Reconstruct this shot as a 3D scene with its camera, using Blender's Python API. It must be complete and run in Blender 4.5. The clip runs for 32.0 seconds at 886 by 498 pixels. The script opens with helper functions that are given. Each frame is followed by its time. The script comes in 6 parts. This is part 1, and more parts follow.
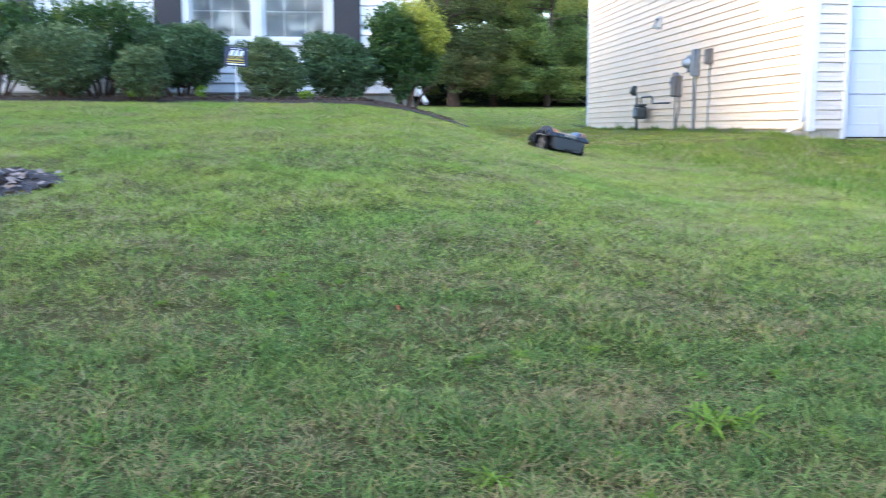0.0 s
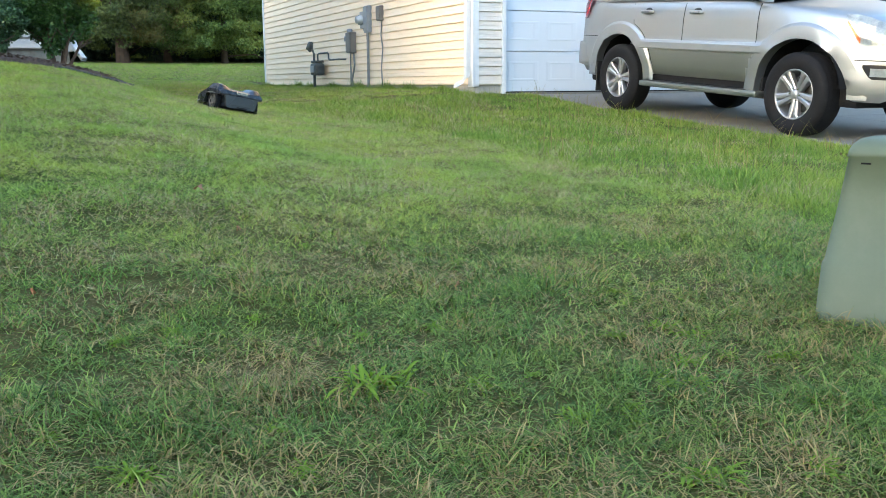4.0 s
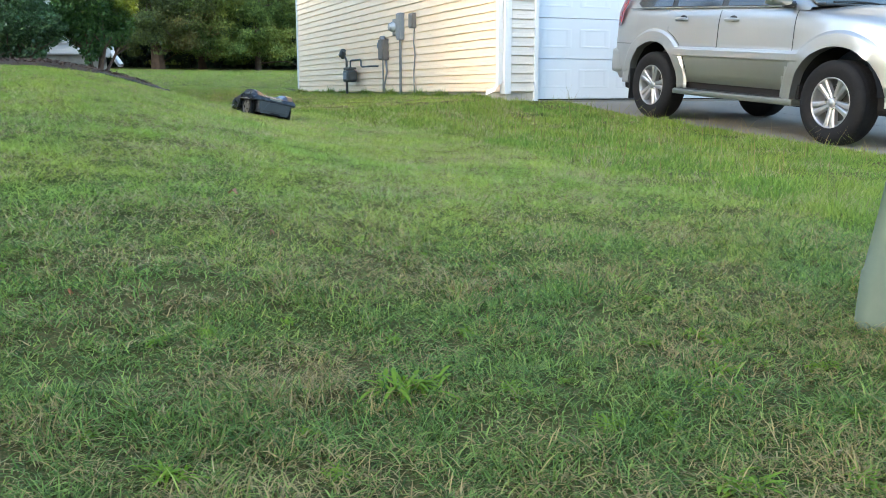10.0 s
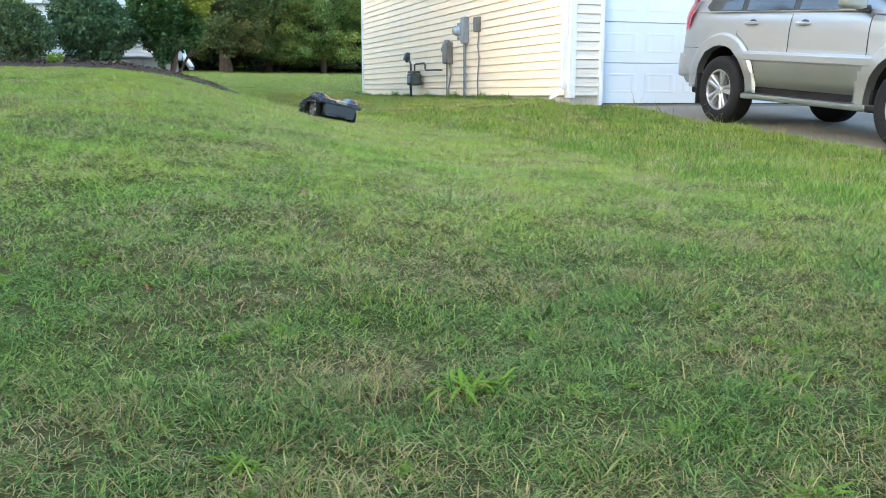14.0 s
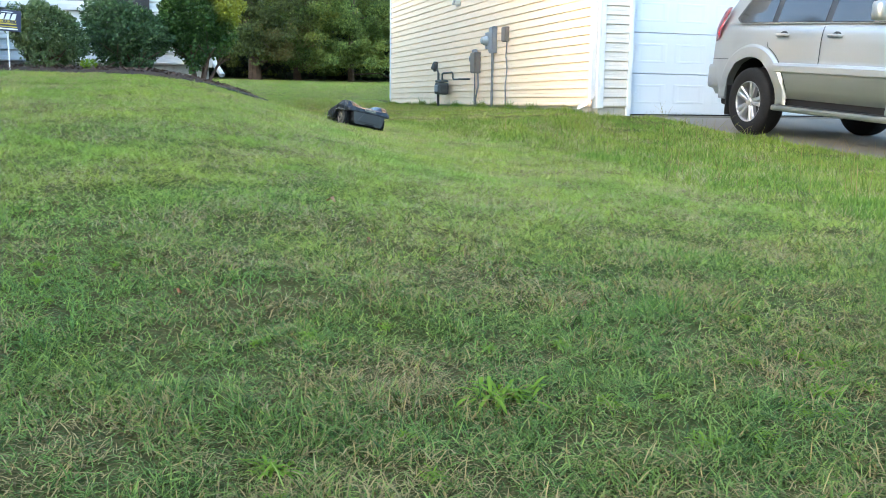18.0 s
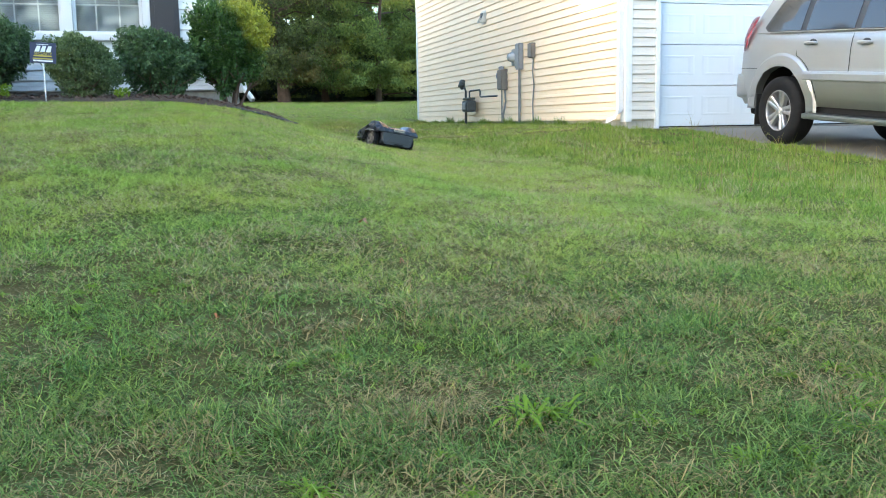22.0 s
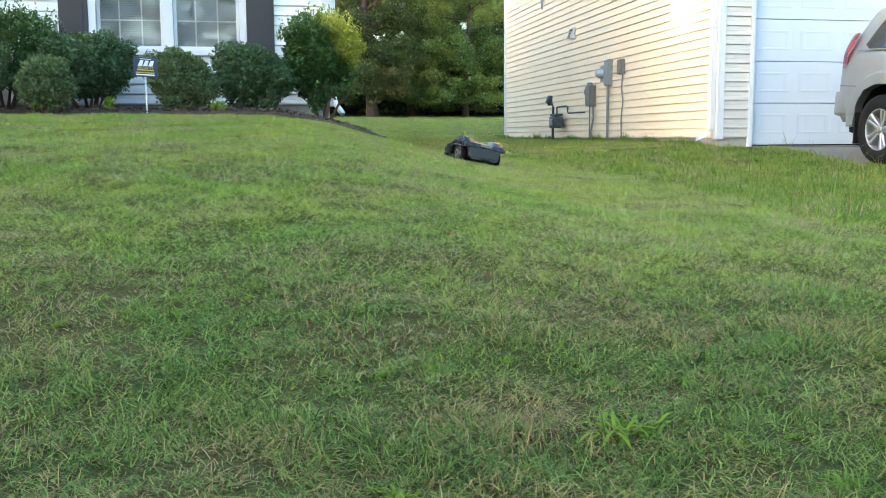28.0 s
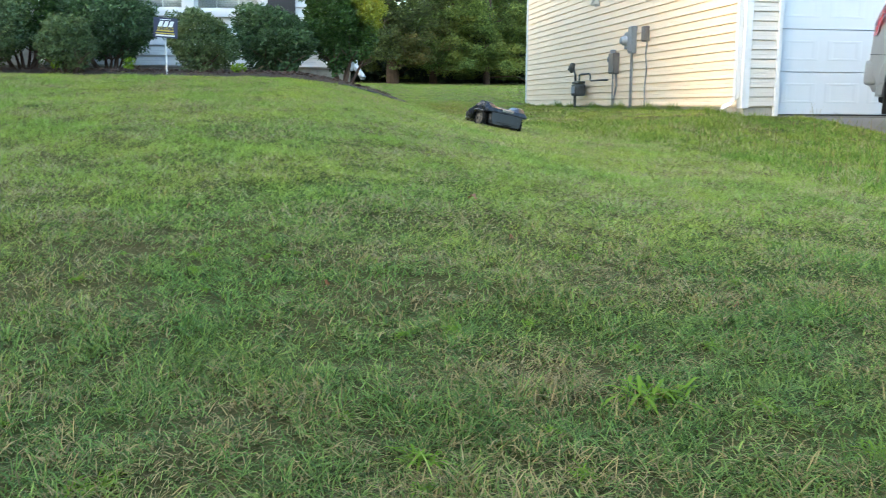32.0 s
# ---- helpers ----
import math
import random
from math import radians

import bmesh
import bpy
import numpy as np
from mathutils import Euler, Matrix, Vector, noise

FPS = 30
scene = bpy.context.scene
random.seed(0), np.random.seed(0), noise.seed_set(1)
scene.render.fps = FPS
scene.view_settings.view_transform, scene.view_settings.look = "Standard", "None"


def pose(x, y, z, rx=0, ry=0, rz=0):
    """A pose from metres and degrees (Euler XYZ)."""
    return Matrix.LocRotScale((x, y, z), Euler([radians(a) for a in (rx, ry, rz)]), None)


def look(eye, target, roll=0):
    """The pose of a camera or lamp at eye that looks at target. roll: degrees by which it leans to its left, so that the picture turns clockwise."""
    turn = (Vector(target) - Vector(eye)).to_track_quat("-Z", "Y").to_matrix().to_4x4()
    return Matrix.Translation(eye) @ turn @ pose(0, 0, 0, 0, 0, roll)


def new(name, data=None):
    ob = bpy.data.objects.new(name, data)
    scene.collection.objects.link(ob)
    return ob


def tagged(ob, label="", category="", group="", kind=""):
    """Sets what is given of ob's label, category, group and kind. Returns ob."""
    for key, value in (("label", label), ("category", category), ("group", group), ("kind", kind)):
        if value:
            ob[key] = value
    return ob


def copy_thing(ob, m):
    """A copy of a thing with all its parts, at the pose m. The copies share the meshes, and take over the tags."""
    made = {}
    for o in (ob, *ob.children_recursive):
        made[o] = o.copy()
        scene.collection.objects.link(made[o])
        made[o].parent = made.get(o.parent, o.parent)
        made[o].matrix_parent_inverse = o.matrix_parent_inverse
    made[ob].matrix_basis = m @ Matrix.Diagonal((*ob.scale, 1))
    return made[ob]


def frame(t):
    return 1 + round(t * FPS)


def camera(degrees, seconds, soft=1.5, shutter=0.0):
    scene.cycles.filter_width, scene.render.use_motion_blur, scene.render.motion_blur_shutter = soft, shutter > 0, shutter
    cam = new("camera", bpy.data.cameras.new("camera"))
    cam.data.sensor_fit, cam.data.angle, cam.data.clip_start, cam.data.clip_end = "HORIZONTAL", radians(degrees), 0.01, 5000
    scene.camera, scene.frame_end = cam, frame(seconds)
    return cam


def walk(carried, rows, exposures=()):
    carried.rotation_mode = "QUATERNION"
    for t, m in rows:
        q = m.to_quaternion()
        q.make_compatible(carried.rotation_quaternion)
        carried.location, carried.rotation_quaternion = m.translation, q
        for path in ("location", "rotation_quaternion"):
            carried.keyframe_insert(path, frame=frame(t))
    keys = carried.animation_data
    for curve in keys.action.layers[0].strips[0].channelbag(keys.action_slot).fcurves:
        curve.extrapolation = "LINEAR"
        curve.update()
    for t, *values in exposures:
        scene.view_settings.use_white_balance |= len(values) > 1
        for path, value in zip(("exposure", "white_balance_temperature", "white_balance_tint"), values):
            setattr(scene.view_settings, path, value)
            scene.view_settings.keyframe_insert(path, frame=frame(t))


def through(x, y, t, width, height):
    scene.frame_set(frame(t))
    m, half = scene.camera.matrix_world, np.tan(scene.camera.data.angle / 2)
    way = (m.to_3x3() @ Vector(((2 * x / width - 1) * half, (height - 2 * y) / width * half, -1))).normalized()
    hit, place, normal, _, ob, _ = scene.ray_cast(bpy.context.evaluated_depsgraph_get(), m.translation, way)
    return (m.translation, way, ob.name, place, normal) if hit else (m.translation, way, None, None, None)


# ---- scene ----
cam = camera(51.35, 32.0, soft=0.85, shutter=0.4)
PATH = [
    (0, (-5.7454, -11.1872, 0.0239), (-5.2531, -6.2547, -0.6301), 0.05),
    (0.5, (-5.7149, -11.1814, 0.0300), (-4.6265, -6.3491, -0.6511), 1.05),
    (1, (-5.6723, -11.1527, 0.0359), (-4.1308, -6.4457, -0.6483), 0.77),
    (1.5, (-5.6466, -11.1360, 0.0364), (-3.8645, -6.5133, -0.6383), 0.58),
    (2, (-5.6250, -11.1293, 0.0398), (-3.6010, -6.6090, -0.6462), -0.39),
    (2.5, (-5.6197, -11.1156, 0.0329), (-3.5617, -6.6426, -0.8368), -0.55),
    (4.5, (-5.6177, -11.1196, 0.0304), (-3.5463, -6.6562, -0.8571), -0.32),
    (5, (-5.6195, -11.1202, 0.0310), (-3.5772, -6.6430, -0.8546), -0.43),
    (5.5, (-5.6197, -11.1266, 0.0357), (-3.5876, -6.6427, -0.8394), -0.68),
    (6, (-5.6183, -11.1227, 0.0342), (-3.5822, -6.6360, -0.8167), -0.50),
    (6.5, (-5.6243, -11.1229, 0.0335), (-3.6453, -6.6039, -0.7805), -0.42),
    (7, (-5.6245, -11.1140, 0.0291), (-3.6765, -6.5811, -0.7821), -0.16),
    (7.5, (-5.6222, -11.1113, 0.0301), (-3.6911, -6.5760, -0.8074), -0.63),
    (8, (-5.6199, -11.1105, 0.0280), (-3.6747, -6.5813, -0.8098), -0.64),
    (8.5, (-5.6215, -11.1123, 0.0247), (-3.6819, -6.5818, -0.8191), -0.31),
    (9, (-5.6227, -11.1126, 0.0258), (-3.6889, -6.5775, -0.8064), -0.44),
    (9.5, (-5.6239, -11.1118, 0.0238), (-3.6948, -6.5757, -0.8144), -0.15),
    (10, (-5.6266, -11.1127, 0.0227), (-3.7007, -6.5769, -0.8239), -0.10),
    (10.5, (-5.6331, -11.1125, 0.0177), (-3.7040, -6.5884, -0.8832), 0.57),
    (11, (-5.6321, -11.1237, 0.0246), (-3.7291, -6.5952, -0.9091), -0.38),
    (11.5, (-5.6355, -11.1229, 0.0257), (-3.7735, -6.5739, -0.8906), 0.04),
    (12, (-5.6431, -11.1314, 0.0256), (-3.8285, -6.5607, -0.8774), 0.04),
    (12.5, (-5.6493, -11.1315, 0.0240), (-3.9330, -6.5152, -0.8385), 0.28),
    (13, (-5.6552, -11.1379, 0.0276), (-3.9955, -6.4960, -0.8080), 0.35),
    (13.5, (-5.6590, -11.1384, 0.0286), (-4.0416, -6.4774, -0.7836), 0.24),
    (14, (-5.6545, -11.1314, 0.0248), (-4.0302, -6.4757, -0.8037), 0.18),
    (14.5, (-5.6575, -11.1319, 0.0229), (-4.0333, -6.4810, -0.8321), 0.31),
    (16.5, (-5.6669, -11.1361, 0.0264), (-4.0918, -6.4650, -0.8099), 0.51),
    (17, (-5.6635, -11.1388, 0.0298), (-4.1012, -6.4573, -0.7722), -0.00),
    (17.5, (-5.6681, -11.1395, 0.0291), (-4.1390, -6.4421, -0.7428), 0.28),
    (18, (-5.6713, -11.1312, 0.0216), (-4.1703, -6.4262, -0.7594), 0.72),
    (18.5, (-5.6735, -11.1361, 0.0212), (-4.2042, -6.4253, -0.7846), 0.69),
    (19, (-5.6705, -11.1347, 0.0219), (-4.1974, -6.4238, -0.7765), 0.19),
    (19.5, (-5.6706, -11.1364, 0.0235), (-4.2146, -6.4203, -0.7756), 0.17),
    (20, (-5.6681, -11.1362, 0.0270), (-4.2137, -6.4168, -0.7555), -0.56),
    (20.5, (-5.6700, -11.1401, 0.0296), (-4.2195, -6.4160, -0.7317), -0.37),
    (21, (-5.6718, -11.1430, 0.0305), (-4.2634, -6.4034, -0.7128), -0.56),
    (21.5, (-5.6743, -11.1427, 0.0293), (-4.3045, -6.3935, -0.7249), -0.38),
    (22, (-5.6815, -11.1494, 0.0336), (-4.3375, -6.3831, -0.6564), -0.92),
    (22.5, (-5.6799, -11.1489, 0.0335), (-4.3979, -6.3557, -0.5842), -1.24),
    (23, (-5.6780, -11.1359, 0.0269), (-4.3810, -6.3479, -0.6007), -0.71),
    (23.5, (-5.6776, -11.1352, 0.0288), (-4.4640, -6.3256, -0.5997), -1.64),
    (24, (-5.6845, -11.1375, 0.0272), (-4.5050, -6.3217, -0.6186), -1.04),
    (24.5, (-5.6903, -11.1418, 0.0273), (-4.5180, -6.3294, -0.6556), -0.52),
    (25, (-5.6923, -11.1550, 0.0383), (-4.5208, -6.3351, -0.5915), -0.75),
    (25.5, (-5.6902, -11.1591, 0.0459), (-4.5550, -6.3215, -0.5105), -1.00),
    (27.5, (-5.7031, -11.1587, 0.0283), (-4.7289, -6.2931, -0.5860), 0.20),
    (28, (-5.7034, -11.1633, 0.0307), (-4.7933, -6.2840, -0.5726), -0.30),
    (28.5, (-5.7033, -11.1640, 0.0315), (-4.8268, -6.2784, -0.5705), -0.75),
    (29, (-5.7013, -11.1610, 0.0302), (-4.8348, -6.2749, -0.5817), -0.96),
    (29.5, (-5.7035, -11.1580, 0.0298), (-4.7978, -6.2829, -0.6129), -0.64),
    (30, (-5.7009, -11.1578, 0.0302), (-4.7465, -6.2918, -0.6117), -0.75),
    (30.5, (-5.6981, -11.1502, 0.0250), (-4.7342, -6.2841, -0.6014), -0.38),
    (31, (-5.6991, -11.1399, 0.0184), (-4.6910, -6.2976, -0.7135), -0.17),
    (31.5, (-5.7075, -11.1452, 0.0208), (-4.7405, -6.2985, -0.7370), -0.68),
    (32, (-5.7055, -11.1067, -0.0056), (-4.8960, -6.2331, -0.7752), 0.36),
]
EXPOSURES = [(0.0, 3.52, 5250, 20.0), (1.0, 3.36, 5350, 15.0), (2.0, 3.22, 5450, 11.0), (5.0, 3.25, 5600, 9.0), (10.0, 3.27, 5600, 9.0), (12.0, 3.46, 5600, 9.0), (21.0, 3.49, 5600, 9.0), (23.0, 3.28, 5700, 8.5), (29.0, 3.27, 5750, 8.0), (32.0, 3.30, 5750, 7.5)]
walk(cam, [(t, look(eye, target, roll)) for t, eye, target, roll in PATH], EXPOSURES)

# ---- daylight: a low evening sun beside the houses, most of the light from the sky ----
SUN_FROM = Vector((-1.0, -0.22, 0.150)).normalized()
world = bpy.data.worlds.new("evening_sky")
scene.world = world
world.use_nodes = True
wn = world.node_tree.nodes
sky = wn.new("ShaderNodeTexSky")
sky.sky_type = "NISHITA"
sky.sun_disc = False
sky.sun_elevation = math.asin(SUN_FROM.z)
sky.sun_rotation = math.atan2(SUN_FROM.x, SUN_FROM.y)
sky.air_density, sky.dust_density, sky.ozone_density = 1.0, 2.2, 1.0
world.node_tree.links.new(sky.outputs["Color"], wn["Background"].inputs["Color"])
wn["Background"].inputs["Strength"].default_value = 0.15
sun = new("sun", bpy.data.lights.new("sun", "SUN"))
sun.data.energy, sun.data.angle, sun.data.color = 2.0, radians(0.9), (1.0, 0.80, 0.55)
sun.matrix_world = look(SUN_FROM * 60, (0, 0, 0))


# ---- materials ----
def material(name):
    m = bpy.data.materials.new(name)
    m.use_nodes = True
    return m, m.node_tree.nodes, m.node_tree.links, m.node_tree.nodes["Principled BSDF"]


def noise_tex(n, l, scale, detail=4.0, rough=0.55, coords="Object", stretch=None):
    co = n.new("ShaderNodeTexCoord")
    tx = n.new("ShaderNodeTexNoise")
    tx.inputs["Scale"].default_value, tx.inputs["Detail"].default_value, tx.inputs["Roughness"].default_value = scale, detail, rough
    if stretch:
        mp = n.new("ShaderNodeMapping")
        mp.inputs["Scale"].default_value = stretch
        l.new(co.outputs[coords], mp.inputs["Vector"])
        l.new(mp.outputs["Vector"], tx.inputs["Vector"])
    else:
        l.new(co.outputs[coords], tx.inputs["Vector"])
    return tx.outputs["Fac"]


def ramp(n, l, fac, *stops):
    r = n.new("ShaderNodeValToRGB")
    e = r.color_ramp.elements
    while len(e) < len(stops):
        e.new(0.5)
    for k, (p, c) in zip(e, stops):
        k.position, k.color = p, (*c, 1)
    l.new(fac, r.inputs["Fac"])
    return r.outputs["Color"]


def mixed(n, l, fac, a, b, mode="MIX"):
    x = n.new("ShaderNodeMix")
    x.data_type, x.blend_type = "RGBA", mode
    if isinstance(fac, float):
        x.inputs["Factor"].default_value = fac
    else:
        l.new(fac, x.inputs["Factor"])
    for sock, v in ((x.inputs["A"], a), (x.inputs["B"], b)):
        if isinstance(v, tuple):
            sock.default_value = (*v, 1)
        else:
            l.new(v, sock)
    return x.outputs["Result"]


def bump(n, l, bsdf, height, strength, distance):
    b = n.new("ShaderNodeBump")
    b.inputs["Strength"].default_value, b.inputs["Distance"].default_value = strength, distance
    l.new(height, b.inputs["Height"])
    l.new(b.outputs["Normal"], bsdf.inputs["Normal"])


def surface(name, base, rough=0.6, metal=0.0, vary=0.12, scale=3.0, fine=60.0, relief=0.15, depth=0.004, dirt=None, dirt_amount=0.5, coat=0.0, each=0.0, spec=0.5):
    """A painted, plastic, metal or mineral surface: large stains, fine grain, relief, optional dirt and a shift from piece to piece."""
    m, n, l, b = material(name)
    lo, hi = tuple(c * (1 - vary) for c in base), tuple(min(1, c * (1 + vary)) for c in base)
    big = noise_tex(n, l, scale, 5)
    small = noise_tex(n, l, fine, 3)
    col = ramp(n, l, big, (0.3, lo), (0.7, hi))
    col = mixed(n, l, 0.25, col, ramp(n, l, small, (0.35, lo), (0.65, hi)), "MIX")
    if dirt:
        patch = ramp(n, l, noise_tex(n, l, scale * 2.3, 8, 0.65), (0.52, (0, 0, 0)), (0.75, (dirt_amount,) * 3))
        col = mixed(n, l, patch, col, dirt)
    if each:
        info = n.new("ShaderNodeObjectInfo")
        col = mixed(n, l, 1.0, col, ramp(n, l, info.outputs["Random"], (0.0, (1 - each,) * 3), (1.0, (1.0,) * 3)), "MULTIPLY")
    l.new(col, b.inputs["Base Color"])
    rr = n.new("ShaderNodeMapRange")
    rr.inputs["To Min"].default_value, rr.inputs["To Max"].default_value = max(0.02, rough - 0.08), min(1, rough + 0.1)
    l.new(big, rr.inputs["Value"])
    l.new(rr.outputs["Result"], b.inputs["Roughness"])
    b.inputs["Metallic"].default_value = metal
    b.inputs["Coat Weight"].default_value = coat
    b.inputs["Coat Roughness"].default_value = 0.05
    b.inputs["Specular IOR Level"].default_value = spec
    if relief:
        bump(n, l, b, small, relief, depth)
    return m


def foliage(name, dark, light, other_tone=None, rough=0.45, through=0.3, spread=1.2, amount=0.5, gradient=None):
    """Leaves and blades: each one its own shade, patches of another shade, light let through."""
    m, n, l, b = material(name)
    geo = n.new("ShaderNodeNewGeometry")
    col = ramp(n, l, geo.outputs["Random Per Island"], (0.0, dark), (0.55, tuple((a + c) / 2 for a, c in zip(dark, light))), (1.0, light))
    if other_tone:
        patch = noise_tex(n, l, spread, 4, 0.6)
        # the second tone grows along one direction
        if gradient:
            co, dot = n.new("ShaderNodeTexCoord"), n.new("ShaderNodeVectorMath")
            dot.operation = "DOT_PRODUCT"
            dot.inputs[1].default_value = gradient[:3]
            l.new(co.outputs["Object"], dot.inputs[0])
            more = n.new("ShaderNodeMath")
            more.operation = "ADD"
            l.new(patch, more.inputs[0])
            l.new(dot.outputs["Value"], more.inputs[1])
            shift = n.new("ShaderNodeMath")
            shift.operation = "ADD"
            shift.inputs[1].default_value = gradient[3]
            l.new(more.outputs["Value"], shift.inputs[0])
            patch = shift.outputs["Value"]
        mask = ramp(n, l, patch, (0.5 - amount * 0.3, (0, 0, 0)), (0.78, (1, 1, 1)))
        col = mixed(n, l, mask, col, mixed(n, l, geo.outputs["Random Per Island"], other_tone, tuple(c * 0.55 for c in other_tone)))
    l.new(col, b.inputs["Base Color"])
    b.inputs["Roughness"].default_value = rough
    b.inputs["Specular IOR Level"].default_value = 0.35
    t = n.new("ShaderNodeBsdfTranslucent")
    l.new(col, t.inputs["Color"])
    mx = n.new("ShaderNodeMixShader")
    mx.inputs["Fac"].default_value = through
    l.new(b.outputs["BSDF"], mx.inputs[1])
    l.new(t.outputs["BSDF"], mx.inputs[2])
    l.new(mx.outputs["Shader"], n["Material Output"].inputs["Surface"])
    return m


def lawn_material(name, greens, straw, share, through=0.3):
    """Blades: a run of greens, with dry ones scattered singly and thicker in patches."""
    m, n, l, b = material(name)
    geo = n.new("ShaderNodeNewGeometry")
    rnd = geo.outputs["Random Per Island"]
    green = ramp(n, l, rnd, (0.0, greens[0]), (0.5, greens[1]), (1.0, greens[2]))
    hue = mixed(n, l, ramp(n, l, noise_tex(n, l, 1.5, 4), (0.41, (0, 0, 0)), (0.60, (1, 1, 1))), mixed(n, l, 1.0, green, (0.98, 1.01, 0.84), "MULTIPLY"), mixed(n, l, 1.0, green, (1.26, 1.09, 0.90), "MULTIPLY"))
    wn2 = n.new("ShaderNodeTexWhiteNoise")
    wn2.noise_dimensions = "1D"
    l.new(rnd, wn2.inputs["W"])
    patch = noise_tex(n, l, 2.1, 6, 0.62)
    add = n.new("ShaderNodeMath")
    add.operation = "MULTIPLY_ADD"
    add.inputs[1].default_value, add.inputs[2].default_value = 2.6, share - 1.3
    l.new(patch, add.inputs[0])
    less = n.new("ShaderNodeMath")
    less.operation = "LESS_THAN"
    l.new(wn2.outputs["Value"], less.inputs[0])
    l.new(add.outputs["Value"], less.inputs[1])
    dry = ramp(n, l, rnd, (0.0, tuple(c * 0.45 for c in straw)), (0.5, straw), (1.0, tuple(c * 1.2 for c in straw)))
    col = mixed(n, l, less.outputs["Value"], hue, dry)
    l.new(col, b.inputs["Base Color"])
    b.inputs["Roughness"].default_value = 0.6
    b.inputs["Specular IOR Level"].default_value = 0.2
    t = n.new("ShaderNodeBsdfTranslucent")
    l.new(col, t.inputs["Color"])
    mx = n.new("ShaderNodeMixShader")
    mx.inputs["Fac"].default_value = through
    l.new(b.outputs["BSDF"], mx.inputs[1])
    l.new(t.outputs["BSDF"], mx.inputs[2])
    l.new(mx.outputs["Shader"], n["Material Output"].inputs["Surface"])
    return m


def soil_material():
    m, n, l, b = material("turf_soil")
    big = noise_tex(n, l, 0.8, 6, 0.6)
    mid = noise_tex(n, l, 14.0, 6, 0.7)
    fine = noise_tex(n, l, 120.0, 4, 0.7)
    green = ramp(n, l, mid, (0.3, (0.026, 0.042, 0.007)), (0.7, (0.074, 0.100, 0.018)))
    straw = ramp(n, l, fine, (0.3, (0.042, 0.034, 0.013)), (0.7, (0.165, 0.132, 0.050)))
    mask = ramp(n, l, mixed(n, l, 0.5, ramp(n, l, big, (0.3, (0, 0, 0)), (0.7, (1, 1, 1))), ramp(n, l, fine, (0.35, (0, 0, 0)), (0.65, (1, 1, 1)))), (0.30, (0, 0, 0)), (0.60, (0.9, 0.9, 0.9)))
    l.new(mixed(n, l, mask, green, straw), b.inputs["Base Color"])
    b.inputs["Roughness"].default_value = 0.95
    b.inputs["Specular IOR Level"].default_value = 0.1
    bump(n, l, b, fine, 0.8, 0.02)
    return m


def glass_material(name, tint, rough=0.02):
    m, n, l, b = material(name)
    b.inputs["Base Color"].default_value = (*tint, 1)
    b.inputs["Roughness"].default_value = rough
    b.inputs["Transmission Weight"].default_value = 1.0
    b.inputs["IOR"].default_value = 1.55
    return m


M_SOIL = soil_material()
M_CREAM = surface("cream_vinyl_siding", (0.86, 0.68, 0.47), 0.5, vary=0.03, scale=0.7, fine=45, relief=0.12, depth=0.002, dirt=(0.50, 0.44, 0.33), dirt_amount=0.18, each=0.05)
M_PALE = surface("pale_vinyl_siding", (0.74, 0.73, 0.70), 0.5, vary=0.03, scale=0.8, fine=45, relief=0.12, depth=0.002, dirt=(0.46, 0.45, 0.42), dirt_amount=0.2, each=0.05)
# the cream siding again, with the shade on the front put into its colour
M_CREAMSHADE = surface("shade_toned_cream_vinyl", (0.58, 0.54, 0.48), 0.5, vary=0.03, scale=0.8, fine=45, relief=0.12, depth=0.002, dirt=(0.46, 0.42, 0.36), dirt_amount=0.2, each=0.05)
M_WHITE = surface("white_trim", (0.62, 0.625, 0.63), 0.45, vary=0.03, scale=2.0, fine=80, relief=0.05, dirt=(0.55, 0.54, 0.5), dirt_amount=0.12)
M_DOORPAINT = surface("white_steel_door_paint", (0.56, 0.60, 0.65), 0.38, vary=0.025, scale=1.5, fine=140, relief=0.12, depth=0.001, dirt=(0.58, 0.58, 0.56), dirt_amount=0.12)
M_SHUTTER = surface("black_brown_shutter", (0.030, 0.026, 0.028), 0.45, vary=0.15, scale=4, fine=70, relief=0.1)
M_FOUND = surface("concrete_foundation", (0.36, 0.34, 0.30), 0.9, vary=0.18, scale=4, fine=90, relief=0.5, depth=0.006, dirt=(0.12, 0.11, 0.09), dirt_amount=0.6)
M_DRIVE = surface("concrete_driveway", (0.155, 0.142, 0.122), 0.88, vary=0.16, scale=1.3, fine=130, relief=0.35, depth=0.004, dirt=(0.13, 0.125, 0.115), dirt_amount=0.55)
M_ROOF = surface("grey_shingles", (0.09, 0.085, 0.08), 0.9, vary=0.3, scale=5, fine=40, relief=0.5)
M_METER = surface("grey_painted_meter_box", (0.24, 0.25, 0.265), 0.5, vary=0.1, scale=9, fine=120, relief=0.08, dirt=(0.12, 0.11, 0.10), dirt_amount=0.35)
M_GAS = surface("weathered_gas_meter", (0.06, 0.063, 0.060), 0.6, vary=0.2, scale=14, fine=120, relief=0.15, dirt=(0.16, 0.12, 0.08), dirt_amount=0.5)
M_BOXTAN = surface("brown_grey_utility_plastic", (0.175, 0.150, 0.130), 0.6, vary=0.12, scale=9, fine=120, relief=0.1, dirt=(0.10, 0.085, 0.07), dirt_amount=0.4)
M_METERGLASS = surface("meter_dome", (0.42, 0.43, 0.43), 0.2, vary=0.1, coat=0.5)
M_CABLE = surface("weathered_grey_conduit", (0.20, 0.195, 0.19), 0.65, vary=0.2, scale=12)
